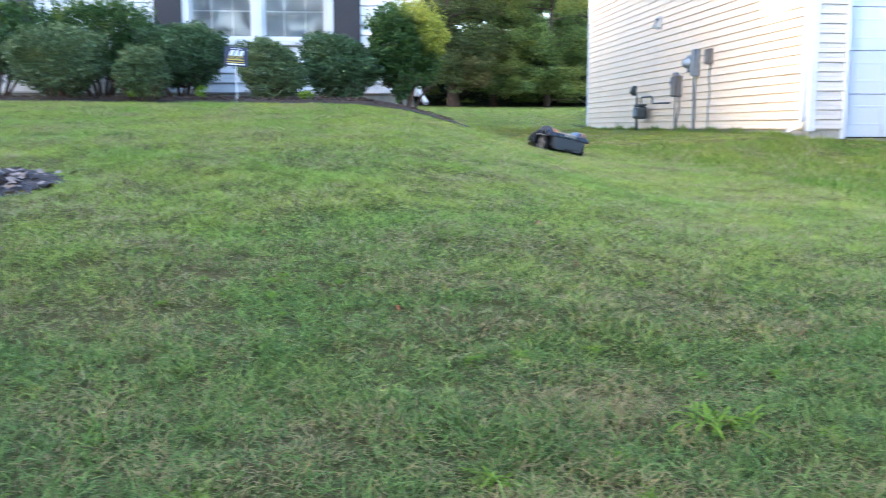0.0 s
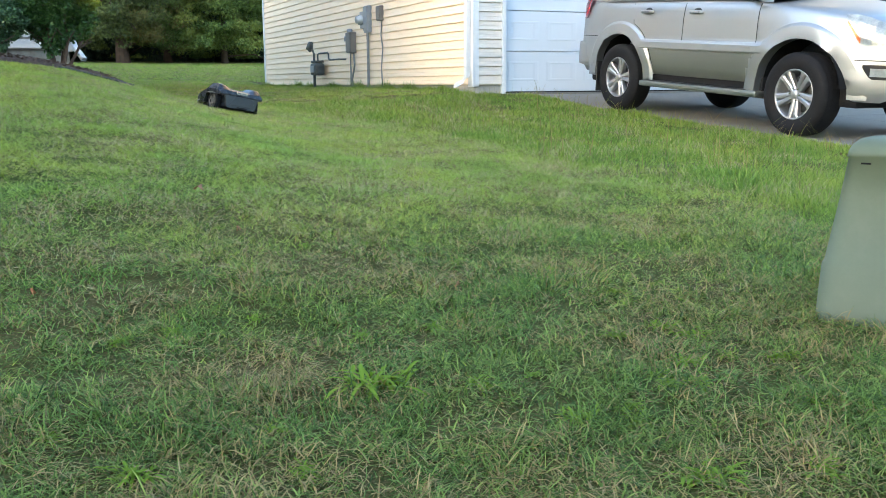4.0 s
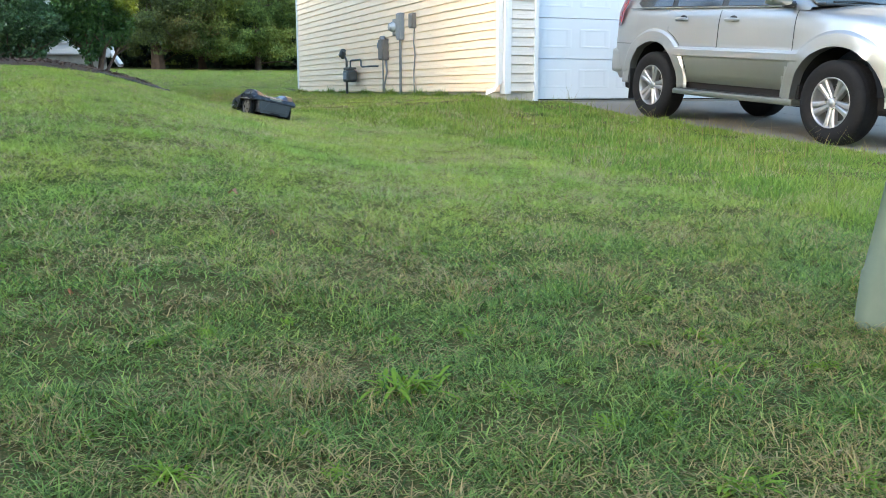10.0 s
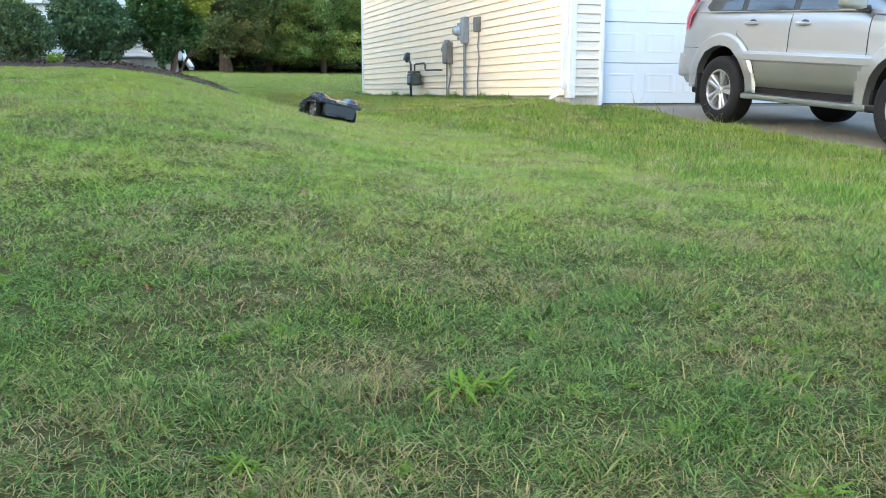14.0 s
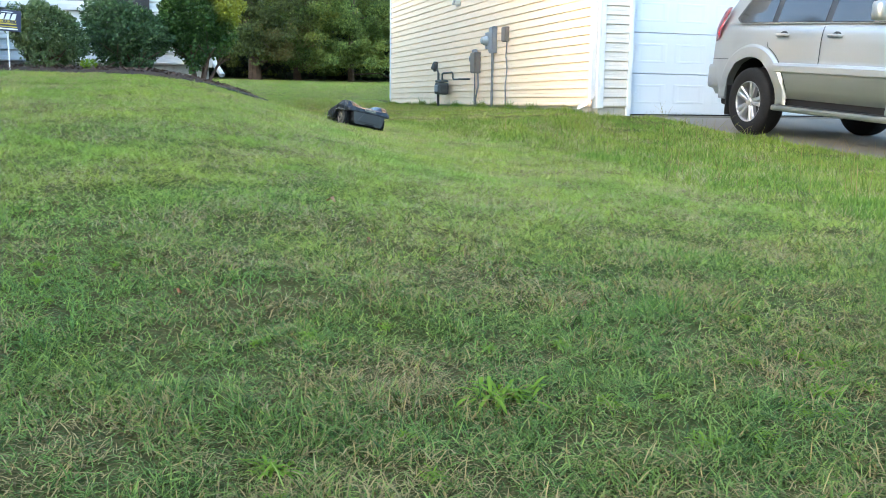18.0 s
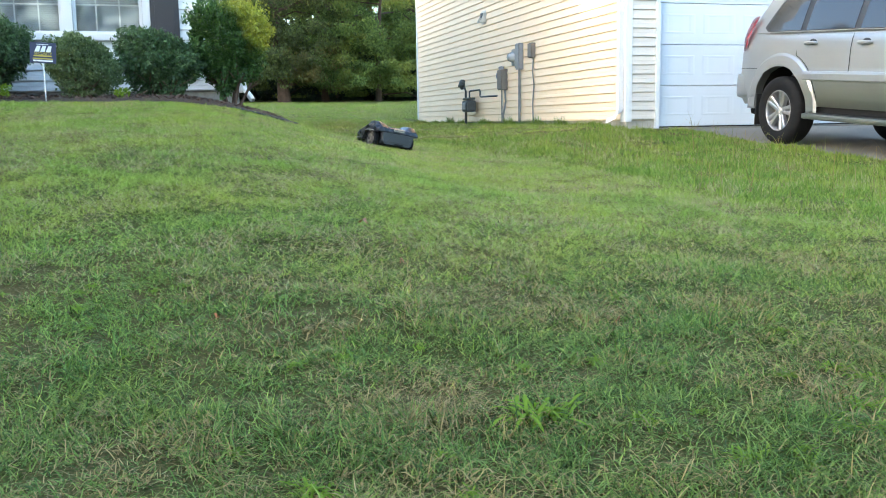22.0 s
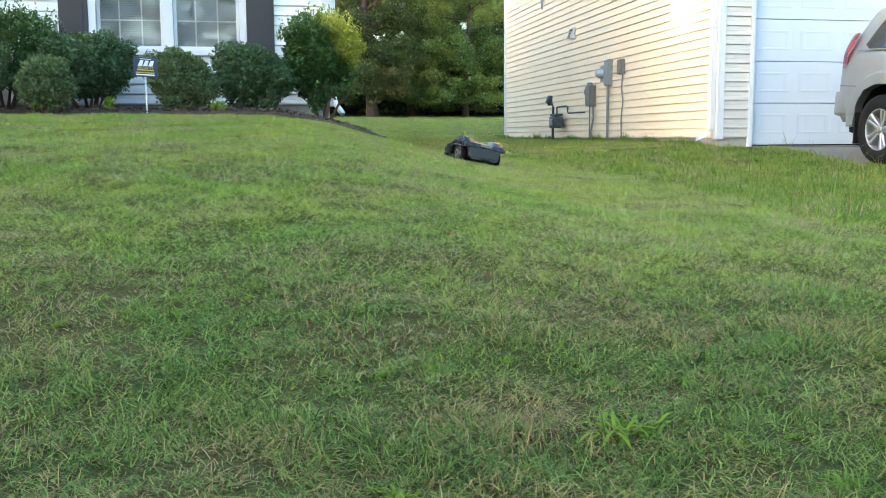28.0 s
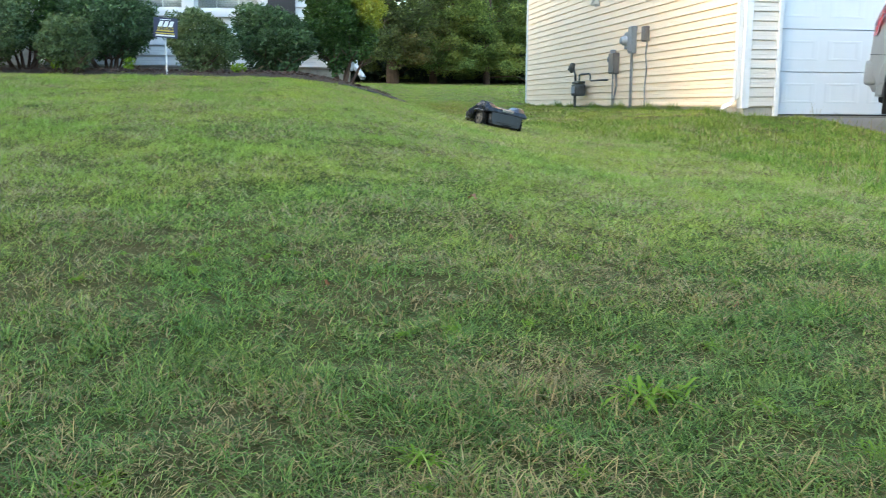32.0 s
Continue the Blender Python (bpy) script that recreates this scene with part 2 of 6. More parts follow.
M_MULCH = surface("dark_mulch", (0.055, 0.036, 0.027), 0.95, vary=0.5, scale=18, fine=90, relief=0.9, depth=0.03)
M_EDGE = surface("black_plastic_edging", (0.018, 0.018, 0.02), 0.55, vary=0.2)
M_BARK = surface("bark", (0.10, 0.062, 0.042), 0.95, vary=0.4, scale=6, fine=40, relief=0.9, depth=0.02)
M_PED = surface("grey_green_plastic", (0.090, 0.112, 0.074), 0.6, vary=0.07, scale=5, fine=150, relief=0.12, depth=0.001, dirt=(0.11, 0.125, 0.09), dirt_amount=0.5, spec=0.3)
M_DARK = surface("dark_gap", (0.010, 0.010, 0.011), 0.8, vary=0.2, spec=0.12)
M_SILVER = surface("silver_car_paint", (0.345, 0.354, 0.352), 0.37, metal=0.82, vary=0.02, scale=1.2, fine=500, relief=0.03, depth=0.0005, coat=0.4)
# darker, greener silver: the lawn's reflection is put into the colour
M_SILVERLAWN = surface("silver_with_lawn_reflection", (0.185, 0.195, 0.178), 0.32, metal=0.65, vary=0.04, scale=2, fine=500, relief=0.03, depth=0.0005, coat=0.5)
M_TYRE = surface("tyre_rubber", (0.009, 0.009, 0.010), 0.75, vary=0.25, scale=10, fine=90, relief=0.3, dirt=(0.025, 0.023, 0.020), dirt_amount=0.3, spec=0.15)
M_RIM = surface("alloy_rim", (0.36, 0.36, 0.37), 0.38, metal=0.8, vary=0.06, scale=9, dirt=(0.28, 0.25, 0.21), dirt_amount=0.4, coat=0.3)
M_CHROME = surface("chrome", (0.75, 0.75, 0.76), 0.1, metal=1.0, vary=0.03, relief=0)
M_BLACKTRIM = surface("black_car_trim", (0.016, 0.016, 0.017), 0.4, vary=0.15)
M_CARGLASS = surface("tinted_car_glass", (0.014, 0.014, 0.015), 0.04, vary=0.1, relief=0, coat=0.2, spec=0.6)
M_SCREEN = surface("windscreen_glass", (0.045, 0.060, 0.066), 0.05, vary=0.1, relief=0, coat=0.4, spec=0.7)
M_TAIL = surface("red_tail_lens", (0.36, 0.012, 0.018), 0.15, vary=0.15, scale=20, relief=0, coat=1.0)
M_AMBER = surface("amber_lens", (0.75, 0.20, 0.06), 0.15, vary=0.15, relief=0, coat=1.0)
M_LAMP = surface("headlamp_lens", (0.46, 0.49, 0.49), 0.16, metal=0.25, vary=0.25, scale=16, relief=0, coat=1.0)
M_MOWER = surface("dark_grey_mower_plastic", (0.034, 0.038, 0.046), 0.42, vary=0.12, scale=6, fine=200, relief=0.06, depth=0.001, dirt=(0.055, 0.052, 0.045), dirt_amount=0.35)
M_MOWERTOP = surface("glossy_mower_shell", (0.014, 0.016, 0.021), 0.26, vary=0.12, scale=6, fine=200, relief=0.02, coat=0.05, dirt=(0.05, 0.047, 0.042), dirt_amount=0.3, spec=0.3)
M_MOWERLIGHT = surface("pale_grey_mower_trim", (0.26, 0.25, 0.23), 0.35, vary=0.1, dirt=(0.2, 0.18, 0.14), dirt_amount=0.4)
M_MOWERCAP = surface("grey_mower_cap", (0.10, 0.10, 0.105), 0.45, vary=0.15, scale=20, dirt=(0.07, 0.06, 0.05), dirt_amount=0.5)
# pale colour in place of the sky's sheen on the mower's top
M_MOWERSHEEN = surface("mower_top_sheen", (0.20, 0.195, 0.175), 0.4, vary=0.15)
M_HUB = surface("dirty_silver_hub", (0.075, 0.068, 0.056), 0.6, metal=0.1, vary=0.2, scale=20, dirt=(0.14, 0.11, 0.07), dirt_amount=0.8)
M_LABEL = surface("yellowed_label", (0.34, 0.31, 0.20), 0.5, vary=0.15, scale=30)
M_NAVY = surface("navy_sign_plastic", (0.030, 0.034, 0.075), 0.4, vary=0.1)
M_SIGNWHITE = surface("white_print", (0.72, 0.72, 0.74), 0.5, vary=0.05)
M_SIGNGOLD = surface("gold_print", (0.55, 0.42, 0.06), 0.5, vary=0.1)
M_POST = surface("white_sign_post", (0.66, 0.66, 0.66), 0.4, vary=0.08)
M_BLIND = surface("white_blind_slat", (0.36, 0.37, 0.39), 0.5, vary=0.04)
M_PANE = glass_material("window_glass", (0.93, 0.96, 0.96))
M_ROOM = surface("dim_room_wall", (0.20, 0.19, 0.17), 0.9, vary=0.1)
M_DIRT = surface("bare_dirt", (0.045, 0.034, 0.030), 0.95, vary=0.6, scale=9, fine=60, relief=0.9, depth=0.03)
M_STONE = surface("dry_dirt_clod", (0.24, 0.18, 0.14), 0.95, vary=0.3, scale=20, fine=90, relief=0.6)
M_LEAFRED = surface("fallen_leaf", (0.27, 0.105, 0.045), 0.6, vary=0.3, scale=30)

F_HOLLY = foliage("dark_holly_leaves", (0.028, 0.060, 0.022), (0.140, 0.225, 0.088), None, 0.30, 0.2)
F_BOX = foliage("olive_shrub_leaves", (0.046, 0.080, 0.028), (0.190, 0.255, 0.100), (0.25, 0.28, 0.08), 0.4, 0.24, spread=4.0, amount=0.0)
# gold towards the top and +x stands in for low sun on the leaves
F_GOLD = foliage("golden_ligustrum_leaves", (0.030, 0.070, 0.018), (0.105, 0.190, 0.042), (0.46, 0.48, 0.06), 0.35, 0.32, spread=3.0, amount=-0.12, gradient=(0.95, 0.0, 0.62, -0.56))
F_LIGUSTRUM = foliage("green_ligustrum_leaves", (0.030, 0.070, 0.018), (0.105, 0.190, 0.042), (0.34, 0.40, 0.05), 0.35, 0.32, spread=4.0, amount=-0.12, gradient=(0.0, 0.0, 0.42, -0.40))
# the yellow patches stand in for sunlit bits of foliage
F_TREE = foliage("broad_tree_leaves", (0.055, 0.090, 0.022), (0.270, 0.360, 0.080), (0.44, 0.43, 0.07), 0.5, 0.45, spread=0.45, amount=0.15)
F_TREEB = foliage("autumn_tree_leaves", (0.045, 0.062, 0.018), (0.17, 0.20, 0.050), (0.36, 0.22, 0.06), 0.5, 0.4, spread=0.45, amount=-0.05)
# dark base deepens the gaps between crowns, gold patches imitate warm glints
F_FAR = foliage("far_wood_leaves", (0.030, 0.042, 0.014), (0.110, 0.125, 0.036), (0.48, 0.34, 0.06), 0.6, 0.3, spread=0.4, amount=0.1)
# near-black leaf colour carries the shade under the canopy
F_DARK = foliage("shaded_understory_leaves", (0.012, 0.020, 0.010), (0.040, 0.062, 0.025), None, 0.6, 0.15)
F_WEED = foliage("broad_weed_leaves", (0.135, 0.225, 0.014), (0.29, 0.40, 0.032), None, 0.8, 0.45)
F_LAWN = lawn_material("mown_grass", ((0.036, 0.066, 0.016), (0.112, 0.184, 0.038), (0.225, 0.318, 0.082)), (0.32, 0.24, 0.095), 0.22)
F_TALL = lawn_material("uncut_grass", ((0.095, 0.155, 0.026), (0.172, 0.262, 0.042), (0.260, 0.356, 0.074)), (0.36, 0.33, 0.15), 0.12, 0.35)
F_HILL = lawn_material("pale_mown_grass", ((0.200, 0.290, 0.052), (0.264, 0.366, 0.067), (0.338, 0.438, 0.100)), (0.40, 0.34, 0.17), 0.26)
F_STRAW = lawn_material("dry_thatch", ((0.09, 0.12, 0.034), (0.16, 0.19, 0.056), (0.25, 0.27, 0.092)), (0.30, 0.22, 0.094), 0.45, 0.2)


# ---- builders ----
def part(name, bm, mat, parent=None, label="", smooth=False):
    """Links a bmesh as one mesh object, under a thing or a part."""
    me = bpy.data.meshes.new(name)
    if smooth:
        for f in bm.faces:
            f.smooth = True
    bm.to_mesh(me)
    bm.free()
    return piece(name, me, mat, parent, label)


def piece(name, me, mat, parent=None, label="", at=None):
    if mat and not me.materials:
        me.materials.append(mat)
    ob = new(name, me)
    ob.parent = parent
    if at is not None:
        ob.matrix_basis = at
    if label:
        ob["label"] = label
    return ob


def empty(name, at, label, category, group="", kind=""):
    ob = new(name)
    ob.matrix_basis = at if isinstance(at, Matrix) else Matrix.Translation(at)
    return tagged(ob, label, category, group, kind)


def box(bm, x0, x1, y0, y1, z0, z1, bevel=0.0, m=None):
    vs = [bm.verts.new((x, y, z)) for z in (z0, z1) for x, y in ((x0, y0), (x1, y0), (x1, y1), (x0, y1))]
    fs = [bm.faces.new([vs[i] for i in q]) for q in ((3, 2, 1, 0), (4, 5, 6, 7), (0, 1, 5, 4), (1, 2, 6, 5), (2, 3, 7, 6), (3, 0, 4, 7))]
    if bevel:
        es = list({e for f in fs for e in f.edges})
        got = bmesh.ops.bevel(bm, geom=es, offset=bevel, segments=2, affect="EDGES", profile=0.6)
        vs = list({v for v in got["verts"]} | {v for v in vs if v.is_valid})
    if m is not None:
        bmesh.ops.transform(bm, matrix=m, verts=[v for v in vs if v.is_valid])
    return bm


def boxed(x0, x1, y0, y1, z0, z1, bevel=0.0):
    return box(bmesh.new(), x0, x1, y0, y1, z0, z1, bevel)


def tube(bm, pts, radii, sides=8, cap=True):
    """A round bar along a run of points."""
    rings = []
    pts = [Vector(p) for p in pts]
    if not hasattr(radii, "__len__"):
        radii = [radii] * len(pts)
    for i, p in enumerate(pts):
        d = (pts[min(i + 1, len(pts) - 1)] - pts[max(i - 1, 0)]).normalized()
        side = d.cross(Vector((0.31, 0.17, 0.93) if abs(d.z) < 0.9 else (1, 0.1, 0))).normalized()
        up = side.cross(d)
        rings.append([bm.verts.new(p + (side * math.cos(a) + up * math.sin(a)) * radii[i]) for a in (2 * math.pi * k / sides for k in range(sides))])
    for a, b in zip(rings, rings[1:]):
        for k in range(sides):
            bm.faces.new((a[k], a[(k + 1) % sides], b[(k + 1) % sides], b[k]))
    if cap:
        bm.faces.new(rings[0][::-1])
        bm.faces.new(rings[-1])
    return bm


def lathe(bm, profile, steps=40, axis="x", center=(0, 0, 0)):
    """Turns (radius, along) pairs about an axis."""
    c = Vector(center)
    rings = []
    for k in range(steps):
        a = 2 * math.pi * k / steps
        ring = []
        for r, s in profile:
            p = (s, r * math.cos(a), r * math.sin(a)) if axis == "x" else (r * math.cos(a), s, r * math.sin(a)) if axis == "y" else (r * math.cos(a), r * math.sin(a), s)
            ring.append(bm.verts.new(c + Vector(p)))
        rings.append(ring)
    for k in range(steps):
        a, b = rings[k], rings[(k + 1) % steps]
        for i in range(len(profile) - 1):
            bm.faces.new((a[i], a[i + 1], b[i + 1], b[i]))
    return bm


def prism(bm, outline, axis, lo, hi):
    """A flat outline given thickness along an axis. Outline pairs are the two other axes in order."""
    def at(p, d):
        return {"x": (d, p[0], p[1]), "y": (p[0], d, p[1]), "z": (p[0], p[1], d)}[axis]
    a = [bm.verts.new(at(p, lo)) for p in outline]
    b = [bm.verts.new(at(p, hi)) for p in outline]
    bm.faces.new(a)
    bm.faces.new(b[::-1])
    for i in range(len(a)):
        j = (i + 1) % len(a)
        bm.faces.new((a[i], b[i], b[j], a[j]))
    bmesh.ops.recalc_face_normals(bm, faces=bm.faces)
    return bm


def swept(name, verts, faces):
    me = bpy.data.meshes.new(name)
    me.from_pydata([tuple(v) for v in verts], [], faces)
    me.update()
    return me


def cards(name, verts, corners):
    """A mesh from arrays: verts (n,3), corners (m,k) of the faces, all of one size."""
    me = bpy.data.meshes.new(name)
    k = corners.shape[1]
    me.vertices.add(len(verts))
    me.vertices.foreach_set("co", np.ascontiguousarray(verts, dtype=np.float32).ravel())
    me.loops.add(corners.size)
    me.loops.foreach_set("vertex_index", np.ascontiguousarray(corners, dtype=np.int32).ravel())
    me.polygons.add(len(corners))
    me.polygons.foreach_set("loop_start", np.arange(0, corners.size, k, dtype=np.int32))
    me.update(calc_edges=True)
    return me


# ---- the lie of the land ----
def spline(y, ys, zs):
    """A run of heights, rounded at its knots."""
    return sum(np.interp(y + d, ys, zs) for d in (-0.5, -0.25, 0.0, 0.25, 0.5)) / 5


def smooth(a):
    a = np.clip(a, 0, 1)
    return a * a * (3 - 2 * a)


def land(x, y):
    """Height of the ground: a lawn that swells up to the one house, a swale, and a strip beside the drive of the other."""
    x, y = np.asarray(x, float), np.asarray(y, float)
    hill = spline(y, (-400, -40, -13, -11.1, -9.6, -8.6, -7.16, -5, -3, -1.2, 0.5, 11, 36, 60, 400), (-1.6, -1.3, -0.96, -0.85, -0.745, -0.635, -0.39, -0.080, 0.122, 0.272, 0.325, 0.59, 1.28, 1.4, 1.6))
    dip = spline(y, (-400, -40, -13, -11, -9.2, -8, -6, -4, -2, 0, 4, 11, 20, 36, 60, 400), (-1.6, -1.3, -0.90, -0.76, -0.64, -0.59, -0.47, -0.37, -0.28, -0.22, -0.12, 0.07, 0.58, 1.28, 1.4, 1.6))
    edge = spline(y, (-400, -40, -9.2, -8, -4.66, -1.9, 0, 0.6, 11, 20, 36, 60, 400), (-1.6, -1.3, -0.75, -0.68, -0.485, -0.31, -0.118, -0.075, -0.03, 0.56, 1.28, 1.4, 1.6))
    a = smooth((x + 5.85) / 2.7)
    b = smooth((x + 3.1) / 3.2)
    return hill * (1 - a) + (dip * (1 - b) + edge * b) * a


def place(x, y, lift=0.0):
    return Vector((x, y, float(land(x, y)) + lift))


def axis_cells(parts):
    out = []
    for a, b, step in parts:
        out += list(np.arange(a, b, step))
    return np.array(out + [parts[-1][1]])


gx = axis_cells(((-400, -60, 20), (-60, -16, 2), (-16, -9, 0.35), (-9, -7.8, 0.11), (-7.8, -2.4, 0.06), (-2.4, 2, 0.11), (2, 12, 0.5), (12, 60, 4), (60, 400, 20)))
gy = axis_cells(((-400, -60, 20), (-60, -16, 2), (-16, -10.5, 0.35), (-10.5, -6.0, 0.06), (-6.0, 1.5, 0.11), (1.5, 14, 0.25), (14, 60, 1.0), (60, 400, 20)))
GX, GY = np.meshgrid(gx, gy)
rough = np.array([[noise.noise((x * 1.9, y * 1.9, 0)) * 0.018 + noise.noise((x * 5, y * 5, 3)) * 0.012 + noise.noise((x * 11, y * 11, 5)) * 0.007 if -12 < x < 3 and -13 < y < 14 else 0.0 for x in gx] for y in gy])
flat_by_drive = np.where((GX > 0.55) & (GY < 0.3), 0.0, 1.0)
GZ = land(GX, GY) + rough * flat_by_drive - np.where((GX > 0.85) & (GX < 6.2) & (GY < -0.02), 0.08, 0.0)
idx = np.arange(GX.size).reshape(GX.shape)
quads = np.stack([idx[:-1, :-1], idx[:-1, 1:], idx[1:, 1:], idx[1:, :-1]], -1).reshape(-1, 4)
ground = piece("ground", cards("ground", np.stack([GX, GY, GZ], -1).reshape(-1, 3), quads), M_SOIL)
for f in ground.data.polygons:
    f.use_smooth = True


def turf(x, y):
    """Height of the ground as it is meshed, small bumps included."""
    i = np.clip(np.searchsorted(gx, x) - 1, 0, len(gx) - 2)
    j = np.clip(np.searchsorted(gy, y) - 1, 0, len(gy) - 2)
    a, b = (x - gx[i]) / (gx[i + 1] - gx[i]), (y - gy[j]) / (gy[j + 1] - gy[j])
    return (GZ[j, i] * (1 - a) + GZ[j, i + 1] * a) * (1 - b) + (GZ[j + 1, i] * (1 - a) + GZ[j + 1, i + 1] * a) * b


tagged(ground, "lawn soil with thin turf and dry thatch between the blades", "ground", kind="structure")

# ---- driveway: concrete slabs with open joints, laid to the fall of the land ----
def drive_z(y):
    return float(spline(y, (-400, -40, -9.2, -8, -4.66, -1.9, 0, 2), (-1.6, -1.3, -0.75, -0.685, -0.495, -0.32, -0.125, -0.11)))


drive = empty("driveway", (0.6, 0.0, -0.11), "weathered light grey concrete driveway with slabs and joints", "driveway", kind="structure")
base = drive.matrix_basis.translation
for row in range(9):
    y1, y0 = -0.03 - row * 3.05, -0.03 - (row + 1) * 3.05 + 0.014
    for col in range(2):
        bm = bmesh.new()
        x0, x1 = (0.80, 3.25) if col == 0 else (3.264, 5.75)
        ys = np.linspace(y0, y1, 7)
        top = [[bm.verts.new((x - base.x, y - base.y, drive_z(y) + 0.012 - base.z)) for x in np.linspace(x0, x1, 4)] for y in ys]
        low = [[bm.verts.new((v.co.x, v.co.y, v.co.z - 0.12)) for v in r] for r in top]
        for i in range(6):
            for j in range(3):
                bm.faces.new((top[i][j], top[i][j + 1], top[i + 1][j + 1], top[i + 1][j]))
            bm.faces.new((low[i][0], top[i][0], top[i + 1][0], low[i + 1][0]))
            bm.faces.new((top[i][3], low[i][3], low[i + 1][3], top[i + 1][3]))
        for i in (0, 6):
            for j in range(3):
                bm.faces.new((low[i][j], low[i][j + 1], top[i][j + 1], top[i][j]))
        part("slab", bm, M_DRIVE, drive)
part("apron", boxed(0.5 - base.x, 5.45 - base.x, -0.024 - base.y, 0.5 - base.y, -0.30 - base.z, -0.105 - base.z, 0.006), M_DRIVE, drive)


# ---- clapboards, shared by both houses ----
H_COURSE = 0.118
BOARDS = {}


def board_mesh(length, axis):
    """One course of lapped siding: a shadow gap, a lip and a face that leans in. It runs along +axis and faces -x (axis y) or -y (axis x)."""
    key = (round(length, 3), axis)
    if key not in BOARDS:
        prof = ((0.0, 0.0), (-0.001, 0.0), (-0.001, 0.012), (-0.023, 0.0125), (-0.024, 0.017), (-0.017, 0.060), (-0.015, 0.064), (-0.0165, 0.068), (-0.009, H_COURSE), (0.0, H_COURSE))
        vs, fs, n = [], [], len(prof)
        for s in (0.0, length):
            vs += [(o, s, z) if axis == "y" else (s, o, z) for o, z in prof]
        for i in range(n - 1):
            fs.append((i, i + 1, n + i + 1, n + i) if axis == "y" else (i + 1, i, n + i, n + i + 1))
        fs += [tuple(range(n)), tuple(range(2 * n - 1, n - 1, -1))]
        BOARDS[key] = swept("siding_board", vs, fs)
    return BOARDS[key]


# ---- house with the garage ----
garage = empty("garage_house", (0, 0, 0), "two-storey house with cream vinyl siding and an attached garage", "house")
G_LEN, G_TOP, G_WIDE = 11.0, 5.32, 8.6
bm = bmesh.new()
box(bm, 0.0, 0.16, 0.0, G_LEN, 0.0, G_TOP)
part("side_wall", bm, M_CREAM, garage, "cream vinyl side wall")
bm = bmesh.new()
box(bm, 0.16, 0.46, 0.0, 0.16, 0.0, G_TOP)
box(bm, 0.46, 5.36, 0.0, 0.16, 2.06, G_TOP)
box(bm, 5.36, G_WIDE, 0.0, 0.16, 0.0, G_TOP)
part("front_wall", bm, M_PALE, garage, "pale front wall round the garage opening")
bm = bmesh.new()
box(bm, 0.16, G_WIDE, G_LEN - 0.16, G_LEN, 0.0, G_TOP)
box(bm, G_WIDE - 0.16, G_WIDE, 0.16, G_LEN - 0.16, 0.0, G_TOP)
box(bm, 0.46, 5.36, 1.2, 1.3, -0.1, 2.06)
part("back_walls", bm, M_PALE, garage)
bm = bmesh.new()
box(bm, 0.012, 0.2, 0.012, G_LEN - 0.012, -0.4, 0.0)
box(bm, 0.2, 0.47, 0.012, 0.2, -0.4, 0.0)
box(bm, 5.36, G_WIDE, 0.012, 0.2, -0.4, 0.0)
part("foundation", bm, M_FOUND, garage, "stained concrete foundation strip")
for k in range(45):
    z = 0.0 + k * H_COURSE
    piece("siding_board", board_mesh(G_LEN - 0.11 - 0.09, "y"), M_CREAM, garage, at=pose(0, 0.11, z))
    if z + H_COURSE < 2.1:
        piece("siding_board", board_mesh(0.348, "x"), M_CREAMSHADE, garage, at=pose(0.066, 0, z))
        piece("siding_board", board_mesh(G_WIDE - 5.5, "x"), M_CREAMSHADE, garage, at=pose(5.45, 0, z))
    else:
        piece("siding_board", board_mesh(G_WIDE - 0.16, "x"), M_CREAMSHADE, garage, at=pose(0.066, 0, z))
bm = bmesh.new()
box(bm, -0.028, 0.0, -0.028, 0.11, -0.02, G_TOP, 0.004)
box(bm, 0.0, 0.066, -0.028, 0.0, -0.02, G_TOP, 0.004)
part("corner_trim", bm, M_WHITE, garage, "white corner trim")
part("corner_trim", boxed(-0.026, 0.0, G_LEN - 0.09, G_LEN + 0.02, -0.02, G_TOP, 0.004), M_WHITE, garage, "white corner trim")
bm = bmesh.new()
box(bm, 0.414, 0.47, -0.034, 0.12, -0.115, 2.06, 0.004)
part("door_jamb", bm, M_WHITE, garage, "white garage door jamb")
part("door_jamb", boxed(5.35, 5.43, -0.034, 0.12, -0.115, 2.06, 0.004), M_WHITE, garage, "white garage door jamb")
part("door_header", boxed(0.395, 5.43, -0.034, 0.12, 2.06, 2.15, 0.004), M_WHITE, garage)
bm = bmesh.new()
prism(bm, ((-0.45, G_TOP), (G_WIDE + 0.45, G_TOP), (G_WIDE + 0.45, G_TOP + 0.16), (G_WIDE / 2, G_TOP + 2.6), (-0.45, G_TOP + 0.16)), "y", -0.4, G_LEN + 0.4)
part("roof", bm, M_ROOF, garage, "grey shingled roof")

# sectional door: four leaves with short raised panels
gdoor = part("garage_door", boxed(0.47, 5.35, 0.075, 0.10, -0.10, 2.06), M_DOORPAINT, garage, "white sectional garage door with short raised panels")
PANEL = None
